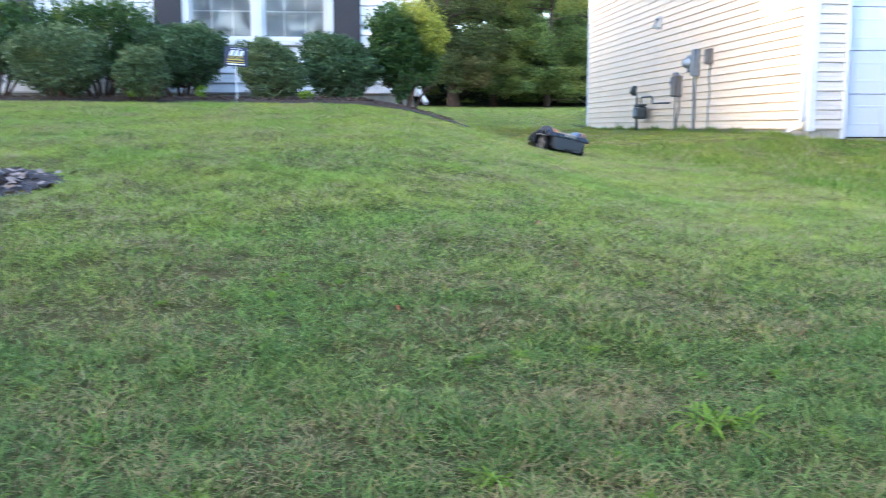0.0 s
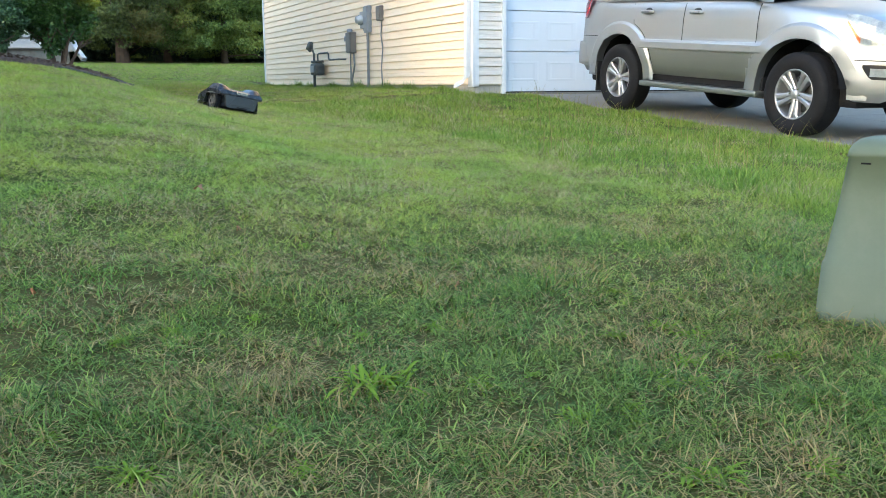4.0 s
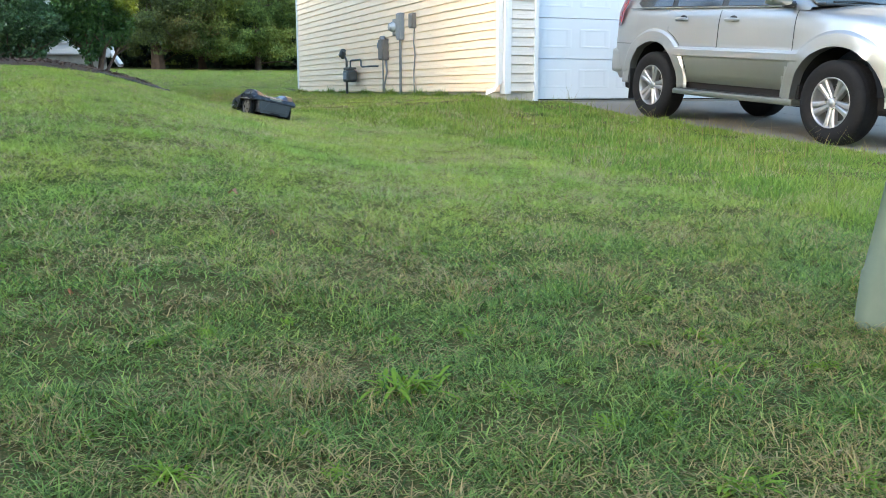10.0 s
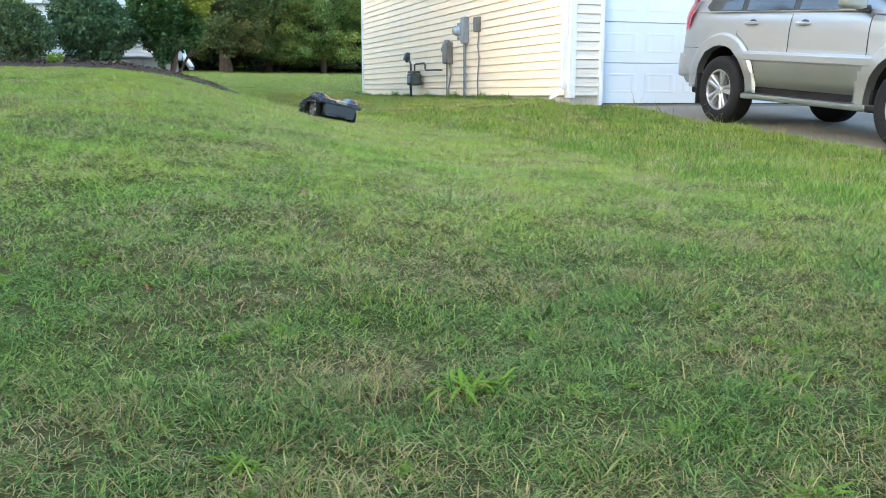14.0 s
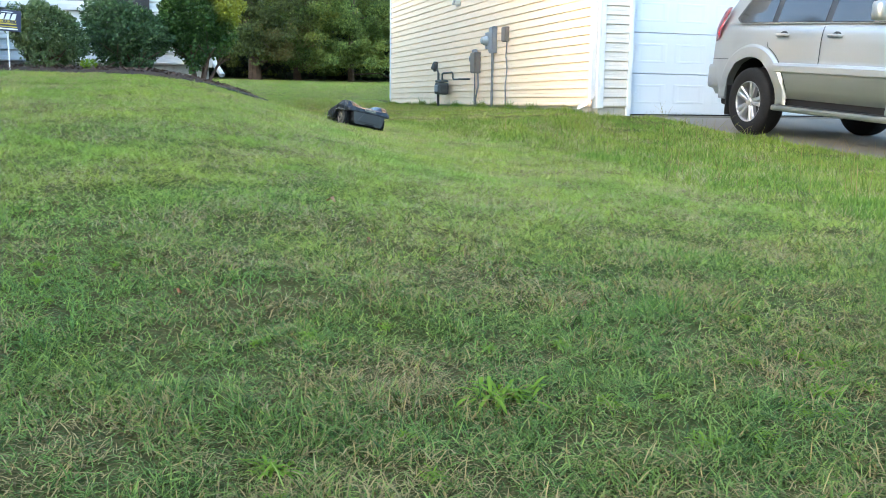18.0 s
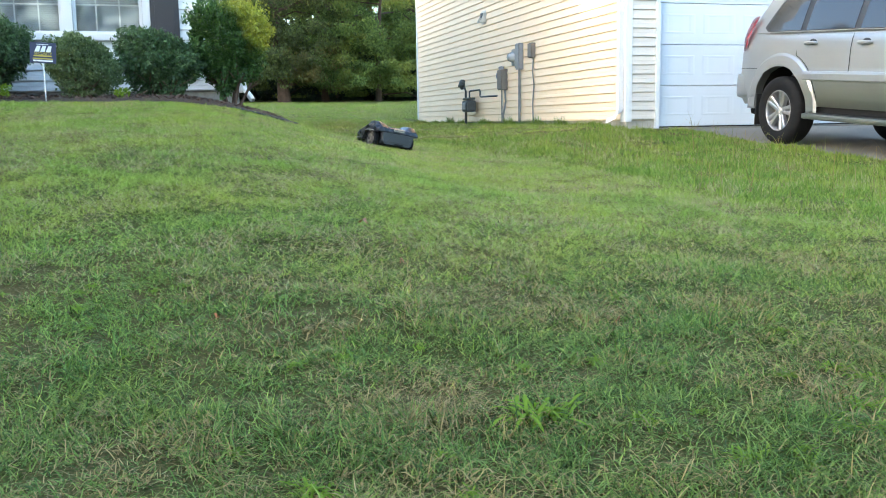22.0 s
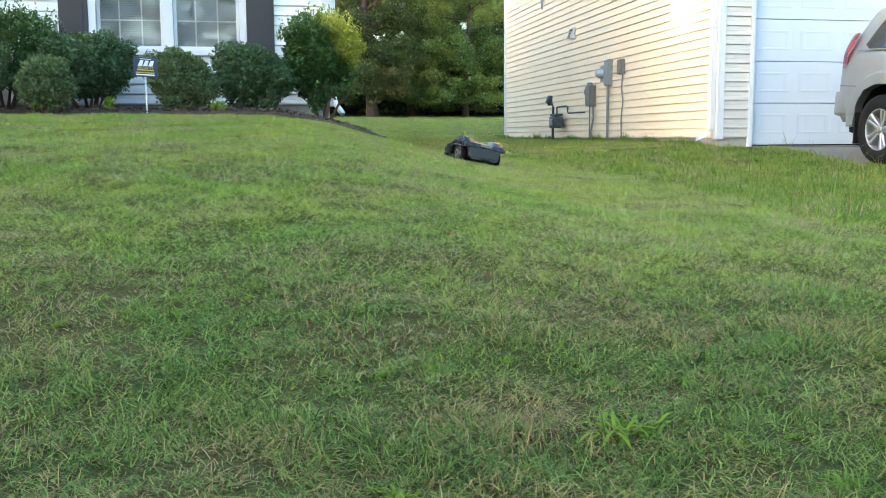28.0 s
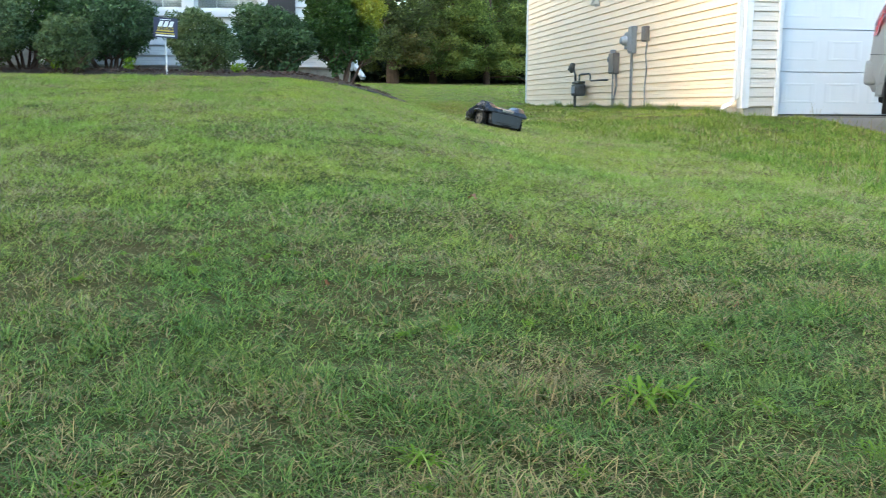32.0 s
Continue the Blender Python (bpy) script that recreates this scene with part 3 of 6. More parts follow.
for s in range(4):
    z0 = -0.092 + s * 0.538
    part("door_section", boxed(0.472, 5.348, 0.035, 0.074, z0 + 0.004, z0 + 0.533, 0.004), M_DOORPAINT, gdoor)
    for c in range(8):
        if PANEL is None:
            bm = bmesh.new()
            def ring(a, y):
                return [bm.verts.new((x, y, z)) for x, z in ((-0.25 + a * 3.0, -0.128 + a), (0.25 - a * 3.0, -0.128 + a), (0.25 - a * 3.0, 0.128 - a), (-0.25 + a * 3.0, 0.128 - a))]
            rs = [ring(0, 0), ring(0.010, -0.003), ring(0.022, -0.003), ring(0.034, 0.0), ring(0.055, 0.0)]
            for a, b in zip(rs, rs[1:]):
                for i in range(4):
                    bm.faces.new((a[i], a[(i + 1) % 4], b[(i + 1) % 4], b[i]))
            bm.faces.new(rs[-1])
            PANEL = bpy.data.meshes.new("raised_panel")
            bm.to_mesh(PANEL)
            bm.free()
        piece("raised_panel", PANEL, M_DOORPAINT, gdoor, at=pose(0.47 + 0.305 + c * 0.61, 0.0349, z0 + 0.275))
part("bottom_seal", boxed(0.472, 5.348, 0.03, 0.08, -0.112, -0.09, 0.004), M_DARK, gdoor, "black rubber door seal")

# downspout at the front corner
bm = bmesh.new()
def spout(bm, pts, w, d):
    prev = None
    for p, tilt in pts:
        ring = [bm.verts.new((p[0] + o * d * math.cos(tilt), p[1] + q * w + 0.0, p[2] + o * d * math.sin(tilt))) for q, o in ((-1, -1), (-0.3, -1.12), (0.3, -1.12), (1, -1), (1, 1), (-1, 1))]
        if prev:
            for i in range(6):
                bm.faces.new((prev[i], prev[(i + 1) % 6], ring[(i + 1) % 6], ring[i]))
        prev = ring
    bm.faces.new(prev)
    return bm
spout(bm, [((-0.065, 0.06, 3.5), 0), ((-0.065, 0.06, 0.16), 0), ((-0.075, 0.065, 0.10), 0.5), ((-0.12, 0.09, 0.045), 1.0), ((-0.20, 0.14, 0.0), 1.2)], 0.04, 0.03)
part("downspout", bm, M_WHITE, garage, "white aluminium downspout")
bm = bmesh.new()
box(bm, -0.10, -0.025, 0.015, 0.105, 1.40, 1.43, 0.003)
part("downspout_strap", bm, M_WHITE, garage)

# dryer hood on the side wall
vent = part("wall_vent", boxed(-0.035, -0.012, 5.69, 5.93, 1.83, 2.07, 0.008), M_CREAMSHADE, garage, "small grey louvred wall vent hood")
bm = bmesh.new()
prism(bm, ((-0.035, 2.055), (-0.12, 1.88), (-0.12, 1.855), (-0.035, 1.855)), "y", 5.70, 5.735)
part("hood_side", bm, M_CREAMSHADE, vent)
bm = bmesh.new()
prism(bm, ((-0.035, 2.055), (-0.12, 1.88), (-0.12, 1.855), (-0.035, 1.855)), "y", 5.885, 5.92)
part("hood_side", bm, M_CREAMSHADE, vent)
for k in range(3):
    bm = bmesh.new()
    box(bm, -0.075, -0.02, 5.735, 5.885, 0, 0.010, m=Matrix.Translation((-0.02, 0, 1.87 + k * 0.055)) @ Matrix.Rotation(0.6, 4, "Y"))
    part("louvre", bm, M_METER, vent)
part("outlet_pipe", tube(bmesh.new(), ((-0.02, 7.76, 3.2), (-0.05, 7.76, 3.0), (-0.06, 7.76, 2.66)), 0.022), M_METER, garage, "short grey pipe")

# gas meter
gas = empty("gas_meter", (-0.16, 6.35, -0.03), "dark weathered gas meter on pipes against the siding", "gas meter")
def lo(p):
    return Vector(p) - gas.matrix_basis.translation
def tube_at(pts, r, sides=10):
    return tube(bmesh.new(), [lo(p) for p in pts], r, sides)
bm = boxed(-0.11, 0.09, -0.185, 0.175, 0.22, 0.45, 0.05)
body = part("meter_body", bm, M_GAS, gas)
part("meter_face", boxed(-0.125, -0.108, -0.10, 0.10, 0.27, 0.40, 0.012), M_METER, body)
part("meter_cap", boxed(-0.08, 0.07, -0.18, 0.20, 0.455, 0.50, 0.015), M_GAS, gas)
part("riser_pipe", tube_at(((-0.17, 6.55, -0.15), (-0.17, 6.55, 0.20)), 0.026), M_GAS, gas)
part("inlet_pipe", tube_at(((-0.17, 6.55, 0.45), (-0.17, 6.55, 0.60), (-0.17, 6.62, 0.66), (-0.17, 6.70, 0.70)), 0.022), M_GAS, gas)
part("regulator", lathe(bmesh.new(), ((0.0, -0.05), (0.05, -0.05), (0.10, -0.015), (0.10, 0.015), (0.05, 0.05), (0.0, 0.06)), 20, "x", lo((-0.19, 6.74, 0.74))), M_GAS, gas, smooth=True)
part("relief_valve", tube_at(((-0.19, 6.62, 0.80), (-0.19, 6.90, 0.72)), 0.035), M_GAS, gas)
part("outlet_pipe", tube_at(((-0.17, 6.30, 0.46), (-0.17, 6.30, 0.585), (-0.17, 6.22, 0.60), (-0.17, 5.70, 0.60), (-0.17, 5.64, 0.57), (-0.17, 5.64, 0.49), (-0.17, 5.58, 0.465), (-0.13, 5.2, 0.465), (0.0, 5.12, 0.465)), 0.016), M_GAS, gas)

# telephone box, electric meter and cable box with their conduits
def wall_box(name, y0, y1, z0, z1, deep, label, category, mat=None):
    e = empty(name, (0.0, (y0 + y1) / 2, z0), label, category)
    h, w = z1 - z0, (y1 - y0) / 2
    part("casing", boxed(-deep, -0.014, -w, w, 0, h, 0.012), mat or M_METER, e)
    part("cover", boxed(-deep - 0.014, -deep - 0.001, -w * 0.92, w * 0.92, h * 0.06, h * 0.97, 0.006), mat or M_METER, e)
    return e
phone = wall_box("telephone_box", 4.53, 4.78, 0.56, 0.92, 0.12, "brown-grey utility connection box on the siding", "utility box", M_BOXTAN)
def pipe(e, pts, r, name="conduit", mat=None):
    o = e.matrix_basis.translation
    return part(name, tube(bmesh.new(), [Vector(p) - o for p in pts], r, 10), mat or M_CABLE, e)
pipe(phone, ((-0.05, 4.75, -0.2), (-0.05, 4.75, 0.57)), 0.012)
pipe(phone, ((-0.06, 4.58, -0.2), (-0.08, 4.60, 0.1), (-0.06, 4.52, 0.35), (-0.06, 4.56, 0.57)), 0.016)
pipe(phone, ((-0.07, 4.76, 0.80), (-0.09, 4.86, 0.84), (-0.09, 4.86, 0.77)), 0.035, "side_knockout", M_METER)
pipe(phone, ((-0.07, 4.70, 0.90), (-0.07, 4.72, 0.965)), 0.05, "weather_head", M_METER)
emeter = wall_box("electric_meter", 3.74, 3.92, 0.87, 1.31, 0.095, "grey electric service panel with a round meter", "electric meter")
part("meter_socket", boxed(-0.095, -0.014, 0.092, 0.30, 0.08, 0.36, 0.02), M_METER, emeter)
part("meter_dome", lathe(bmesh.new(), ((0.0, -0.20), (0.05, -0.196), (0.064, -0.178), (0.066, -0.15), (0.082, -0.145), (0.084, -0.09)), 24, "x", (0, 0.195, 0.22)), M_METERGLASS, emeter, "round glass meter dome", True)
pipe(emeter, ((-0.06, 3.83, -0.2), (-0.06, 3.83, 0.88)), 0.022)
cable = wall_box("cable_box", 3.19, 3.36, 1.03, 1.27, 0.08, "small brown-grey cable box high on the siding", "utility box", M_BOXTAN)
pipe(cable, ((-0.04, 3.22, -0.2), (-0.045, 3.25, 0.3), (-0.035, 3.21, 0.6), (-0.045, 3.25, 0.8), (-0.04, 3.22, 1.04)), 0.010, "cable")

# ---- house on the rise, with the shrub bed ----
HX, HY, HZ = -4.94, 0.45, 0.43
manor = empty("front_house", (HX, HY, HZ), "white vinyl sided house with dark shutters behind a shrub bed", "house")


def hbox(x0, x1, y0, y1, z0, z1, bevel=0.0, bm=None):
    return box(bm or bmesh.new(), x0 - HX, x1 - HX, y0 - HY, y1 - HY, z0 - HZ, z1 - HZ, bevel)


H_LEFT, H_TOP, H_BACK = -22.0, 3.15, 10.6
OPEN = ((-7.66, -6.02), (-11.50, -9.86))
W_Z0, W_Z1 = 1.09, 2.50
bm = bmesh.new()
for a, b in ((-6.02, HX), (-9.86, -7.66), (H_LEFT, -11.50)):
    hbox(a, b, HY, HY + 0.16, HZ, H_TOP, bm=bm)
for a, b in OPEN:
    hbox(a, b, HY, HY + 0.16, HZ, W_Z0, bm=bm)
    hbox(a, b, HY, HY + 0.16, W_Z1, H_TOP, bm=bm)
part("front_wall", bm, M_PALE, manor, "white vinyl front wall")
bm = bmesh.new()
hbox(HX - 0.16, HX, HY + 0.16, H_BACK, HZ, H_TOP, bm=bm)
hbox(H_LEFT, HX - 0.16, H_BACK - 0.16, H_BACK, HZ, H_TOP, bm=bm)
part("side_and_back_walls", bm, M_PALE, manor)
part("room_wall", hbox(H_LEFT, HX - 0.16, 3.2, 3.3, HZ, H_TOP), M_ROOM, manor)
part("room_floor", hbox(H_LEFT, HX - 0.16, HY + 0.16, 3.2, HZ, HZ + 0.05), M_ROOM, manor)
part("room_ceiling", hbox(H_LEFT, HX - 0.16, HY + 0.16, 3.2, H_TOP - 0.05, H_TOP), M_ROOM, manor)
part("foundation", hbox(H_LEFT, HX - 0.012, HY + 0.012, H_BACK, 0.0, HZ), M_FOUND, manor, "concrete foundation strip below the siding")
for k in range(23):
    z = HZ + k * H_COURSE
    if z + H_COURSE < 1.02 or z > 2.56:
        rows = ((-15.0, -5.03),)
    else:
        rows = ((-5.93, -5.03), (-9.77, -7.75), (-15.0, -11.59))
    for a, b in rows:
        piece("siding_board", board_mesh(b - a, "x"), M_PALE, manor, at=pose(a - HX, 0, z - HZ))
bm = bmesh.new()
hbox(-5.03, HX + 0.028, HY - 0.028, HY, HZ - 0.02, H_TOP, 0.004, bm=bm)
hbox(HX, HX + 0.028, HY, HY + 0.09, HZ - 0.02, H_TOP, 0.004, bm=bm)
part("corner_trim", bm, M_WHITE, manor, "white corner trim")
bm = bmesh.new()
prism(bm, ((HY - 0.45 - HY, H_TOP - HZ), (H_BACK + 0.45 - HY, H_TOP - HZ), (H_BACK + 0.45 - HY, H_TOP + 0.16 - HZ), ((H_BACK - HY) / 2, H_TOP + 2.3 - HZ), (-0.45, H_TOP + 0.16 - HZ)), "x", H_LEFT - HX - 0.3, 0.3)
part("roof", bm, M_ROOF, manor, "grey shingled roof")
# unseen blocks added to keep the low sun off the lawns but for a gap
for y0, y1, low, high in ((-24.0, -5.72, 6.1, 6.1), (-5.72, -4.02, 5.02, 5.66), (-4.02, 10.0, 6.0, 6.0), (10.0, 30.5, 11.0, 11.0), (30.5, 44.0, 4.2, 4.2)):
    nb = empty("neighbour_house", (-34.0, y0, -0.6), "unseen pale block that keeps the low sun off the lawns", "house", "houses along the street")
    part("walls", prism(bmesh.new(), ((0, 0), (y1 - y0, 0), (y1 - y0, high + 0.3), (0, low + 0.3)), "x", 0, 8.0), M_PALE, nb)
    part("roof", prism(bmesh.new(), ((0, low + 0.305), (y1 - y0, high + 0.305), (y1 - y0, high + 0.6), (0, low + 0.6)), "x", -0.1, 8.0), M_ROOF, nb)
# downspout elbow at the corner
bm = bmesh.new()
ring0 = None
# a flattened tube that leaves the corner, bends down and ends in an open mouth
for p, q in (((-4.90, 0.505, 3.1), 90), ((-4.90, 0.505, 0.56), 90), ((-4.896, 0.49, 0.500), 70), ((-4.886, 0.45, 0.452), 40), ((-4.866, 0.38, 0.415), 28), ((-4.842, 0.30, 0.370), 36), ((-4.815, 0.22, 0.315), 44)):
    along = Vector((0.38 * math.cos(radians(q)), -0.85 * math.cos(radians(q)), -math.sin(radians(q)))).normalized()
    side = Vector((0.91, 0.41, 0))
    up = side.cross(along).normalized()
    c = Vector((p[0] - HX, p[1] - HY, p[2] - HZ))
    ring = [bm.verts.new(c + side * a * 0.031 + up * b * 0.025) for a, b in ((-1, -0.7), (-0.7, -1), (0.7, -1), (1, -0.7), (1, 0.7), (0.7, 1), (-0.7, 1), (-1, 0.7))]
    if ring0:
        for i in range(8):
            bm.faces.new((ring0[i], ring0[(i + 1) % 8], ring[(i + 1) % 8], ring[i]))
    ring0 = ring
part("downspout", bm, M_WHITE, manor, "white downspout with a kicked-out foot")


def house_window(dx):
    """Two mulled sash windows with grilles, blinds, trim and a pair of panelled shutters."""
    x0, x1 = -7.66 + dx, -6.02 + dx
    bm = bmesh.new()
    for a, b, c, d in ((x0 - 0.085, x0, W_Z0 - 0.07, W_Z1 + 0.09), (x1, x1 + 0.085, W_Z0 - 0.07, W_Z1 + 0.09), (x0 + 0.002, x1 - 0.002, W_Z1, W_Z1 + 0.09)):
        hbox(a, b, HY - 0.032, HY + 0.02, c, d, 0.004, bm=bm)
    win = part("window", bm, M_WHITE, manor, "white double sash window with closed blinds")
    part("window_sill", hbox(x0 - 0.085, x1 + 0.085, HY - 0.055, HY + 0.02, W_Z0 - 0.075, W_Z0 - 0.003, 0.006), M_WHITE, win)
    part("mullion", hbox(-6.90 + dx, -6.79 + dx, HY - 0.02, HY + 0.10, W_Z0, W_Z1, 0.004), M_WHITE, win)
    for a, b in ((x0, -6.90 + dx), (-6.79 + dx, x1)):
        for lowz, highz, back in ((W_Z0, 1.76, 0.03), (1.74, W_Z1, 0.06)):
            bm = bmesh.new()
            fr = 0.035
            hbox(a + 0.004, b - 0.004, HY + back, HY + back + 0.03, lowz, lowz + fr, 0.003, bm=bm)
            hbox(a + 0.004, b - 0.004, HY + back, HY + back + 0.03, highz - fr, highz, 0.003, bm=bm)
            hbox(a + 0.004, a + 0.004 + fr, HY + back, HY + back + 0.03, lowz + fr, highz - fr, 0.0, bm=bm)
            hbox(b - 0.004 - fr, b - 0.004, HY + back, HY + back + 0.03, lowz + fr, highz - fr, 0.0, bm=bm)
            part("sash", bm, M_WHITE, win)
            bm = bmesh.new()
            w = (b - a) / 3
            mid = (lowz + highz) / 2
            for k in (1, 2):
                hbox(a + k * w - 0.008, a + k * w + 0.008, HY + back + 0.018, HY + back + 0.026, lowz + fr, highz - fr, bm=bm)
            hbox(a + fr, b - fr, HY + back + 0.0185, HY + back + 0.0255, mid - 0.008, mid + 0.008, bm=bm)
            part("grille", bm, M_WHITE, win)
            pane = part("pane", hbox(a + fr, b - fr, HY + back + 0.010, HY + back + 0.014, lowz + fr, highz - fr), M_PANE, win, "clear glass pane")
            pane.visible_shadow = False
        bm = bmesh.new()
        for k in range(56):
            z = W_Z0 + 0.012 + k * 0.025
            y = HY + 0.125
            vs = [bm.verts.new(Vector(p) - Vector((HX, HY, HZ))) for p in ((a + 0.012, y - 0.004, z), (b - 0.012, y - 0.004, z), (b - 0.012, y + 0.006, z + 0.024), (a + 0.012, y + 0.006, z + 0.024))]
            us = [bm.verts.new(v.co + Vector((0, 0.0015, 0.0006))) for v in vs]
            bm.faces.new(vs)
            bm.faces.new(us[::-1])
            for i in range(4):
                bm.faces.new((vs[i], us[i], us[(i + 1) % 4], vs[(i + 1) % 4]))
        part("blind", bm, M_BLIND, win, "closed white slatted blind")
    for a in (x0 - 0.087 - 0.325, x1 + 0.087):
        sh = part("shutter", hbox(a, a + 0.325, HY - 0.042, HY - 0.022, 0.99, 2.60, 0.004), M_SHUTTER, manor, "dark brown panelled shutter")
        for z0, z1 in ((1.05, 1.73), (1.81, 2.54)):
            part("shutter_panel", hbox(a + 0.05, a + 0.275, HY - 0.048, HY - 0.040, z0, z1, 0.003), M_SHUTTER, sh)


house_window(0.0)
house_window(-3.84)

# ---- shrub bed ----
def bed_front(x):
    """Front edge of the bed: straight before the house, swung back to a point past its corner."""
    return -1.28 + 0.12 * math.sin(x * 1.3) if x < -6.0 else -1.28 + 0.12 * math.sin(x * 1.3) + 0.42 * (x + 6.0) ** 2 * 0.22


bxs = np.linspace(-14.0, -4.50, 110)
rows = []
for x in bxs:
    f = bed_front(x)
    back = 0.46 if x < -4.95 else 0.40
    rows.append([(x, f + (back - f) * s, 0) for s in np.linspace(0, 1, 12)])
rows = np.array(rows)
hump = np.sin(np.clip(np.linspace(0, 1, 12), 0, 1) * math.pi)[None, :] * 0.035
rows[:, :, 2] = land(rows[:, :, 0], rows[:, :, 1]) + 0.022 + hump + np.array([[noise.noise((x * 4, y * 4, 7)) * 0.016 for x, y, _ in r] for r in rows])
rows[:, 0, 2] -= 0.03
idx = np.arange(rows.shape[0] * 12).reshape(-1, 12)
bed = piece("mulch_bed", cards("mulch_bed", rows.reshape(-1, 3), np.stack([idx[:-1, :-1], idx[1:, :-1], idx[1:, 1:], idx[:-1, 1:]], -1).reshape(-1, 4)), M_MULCH)
tagged(bed, "dark brown mulch bed along the house front", "mulch bed", kind="structure")
bm = bmesh.new()
tube(bm, [place(x, bed_front(x) - 0.015, 0.03) for x in np.linspace(-5.15, -4.44, 24)], 0.014, 6)
edging = part("bed_edging", bm, M_EDGE)
tagged(edging, "black plastic edging along the end of the bed", "edging", kind="structure")
rng = np.random.default_rng(5)


def flakes(n, pts, size, thin, name, mat, label, category):
    """Loose chips lying about on the ground."""
    yaw = rng.uniform(0, 2 * math.pi, n)
    tilt = rng.normal(0, 0.35, (n, 2))
    s = size * rng.uniform(0.5, 1.5, n)
    ax = np.stack([np.cos(yaw), np.sin(yaw), tilt[:, 0]], -1) * s[:, None]
    bx = np.stack([-np.sin(yaw), np.cos(yaw), tilt[:, 1]], -1) * (s * thin)[:, None]
    v = np.stack([pts - ax - bx, pts + ax - bx * 0.6, pts + ax * 0.9 + bx, pts - ax * 0.8 + bx * 0.8], 1).reshape(-1, 3)
    return tagged(piece(name, cards(name, v, np.arange(4 * n).reshape(-1, 4)), mat), label, category, kind="stuff")


px = rng.uniform(-10.5, -4.6, 5200)
py = np.array([bed_front(x) + rng.uniform(0.0, 1.0) ** 1.5 * (0.42 - bed_front(x)) for x in px])
flakes(5200, np.stack([px, py, land(px, py) + 0.045 + rng.uniform(0, 0.03, 5200)], -1), 0.015, 0.4, "mulch_chips", surface("mulch_chip", (0.085, 0.052, 0.036), 0.95, vary=0.5, scale=30), "loose brown bark chips on the bed", "mulch")


# ---- leaves ----
def leaf_mesh(name, centres, size, rng, droop=0.3, aspect=0.55, normals=None):
    """Diamond leaves, a little folded, at the given centres."""
    n = len(centres)
    d = rng.normal(0, 1, (n, 3))
    if normals is not None:
        d = d * 0.7 + normals
    d[:, 2] -= droop
    d /= np.linalg.norm(d, axis=1)[:, None]
    side = np.cross(d, rng.normal(0, 1, (n, 3)))
    side /= np.linalg.norm(side, axis=1)[:, None]
    up = np.cross(side, d)
    s = (size * rng.uniform(0.6, 1.35, n))[:, None]
    a = centres - d * s
    t = centres + d * s
    l = centres + side * s * aspect + up * s * 0.18 - d * s * 0.1
    r = centres - side * s * aspect + up * s * 0.18 - d * s * 0.1
    v = np.stack([a, r, t, l], 1).reshape(-1, 3)
    return cards(name, v, np.arange(4 * n).reshape(-1, 4))


def lumpy(dirs, seed, amount, scale=1.7):
    return np.array([1 + amount * noise.noise((d[0] * scale + seed, d[1] * scale, d[2] * scale)) + amount * 0.6 * noise.noise((d[0] * scale * 2.7, d[1] * scale * 2.7 + seed, d[2] * scale * 2.7)) for d in dirs])


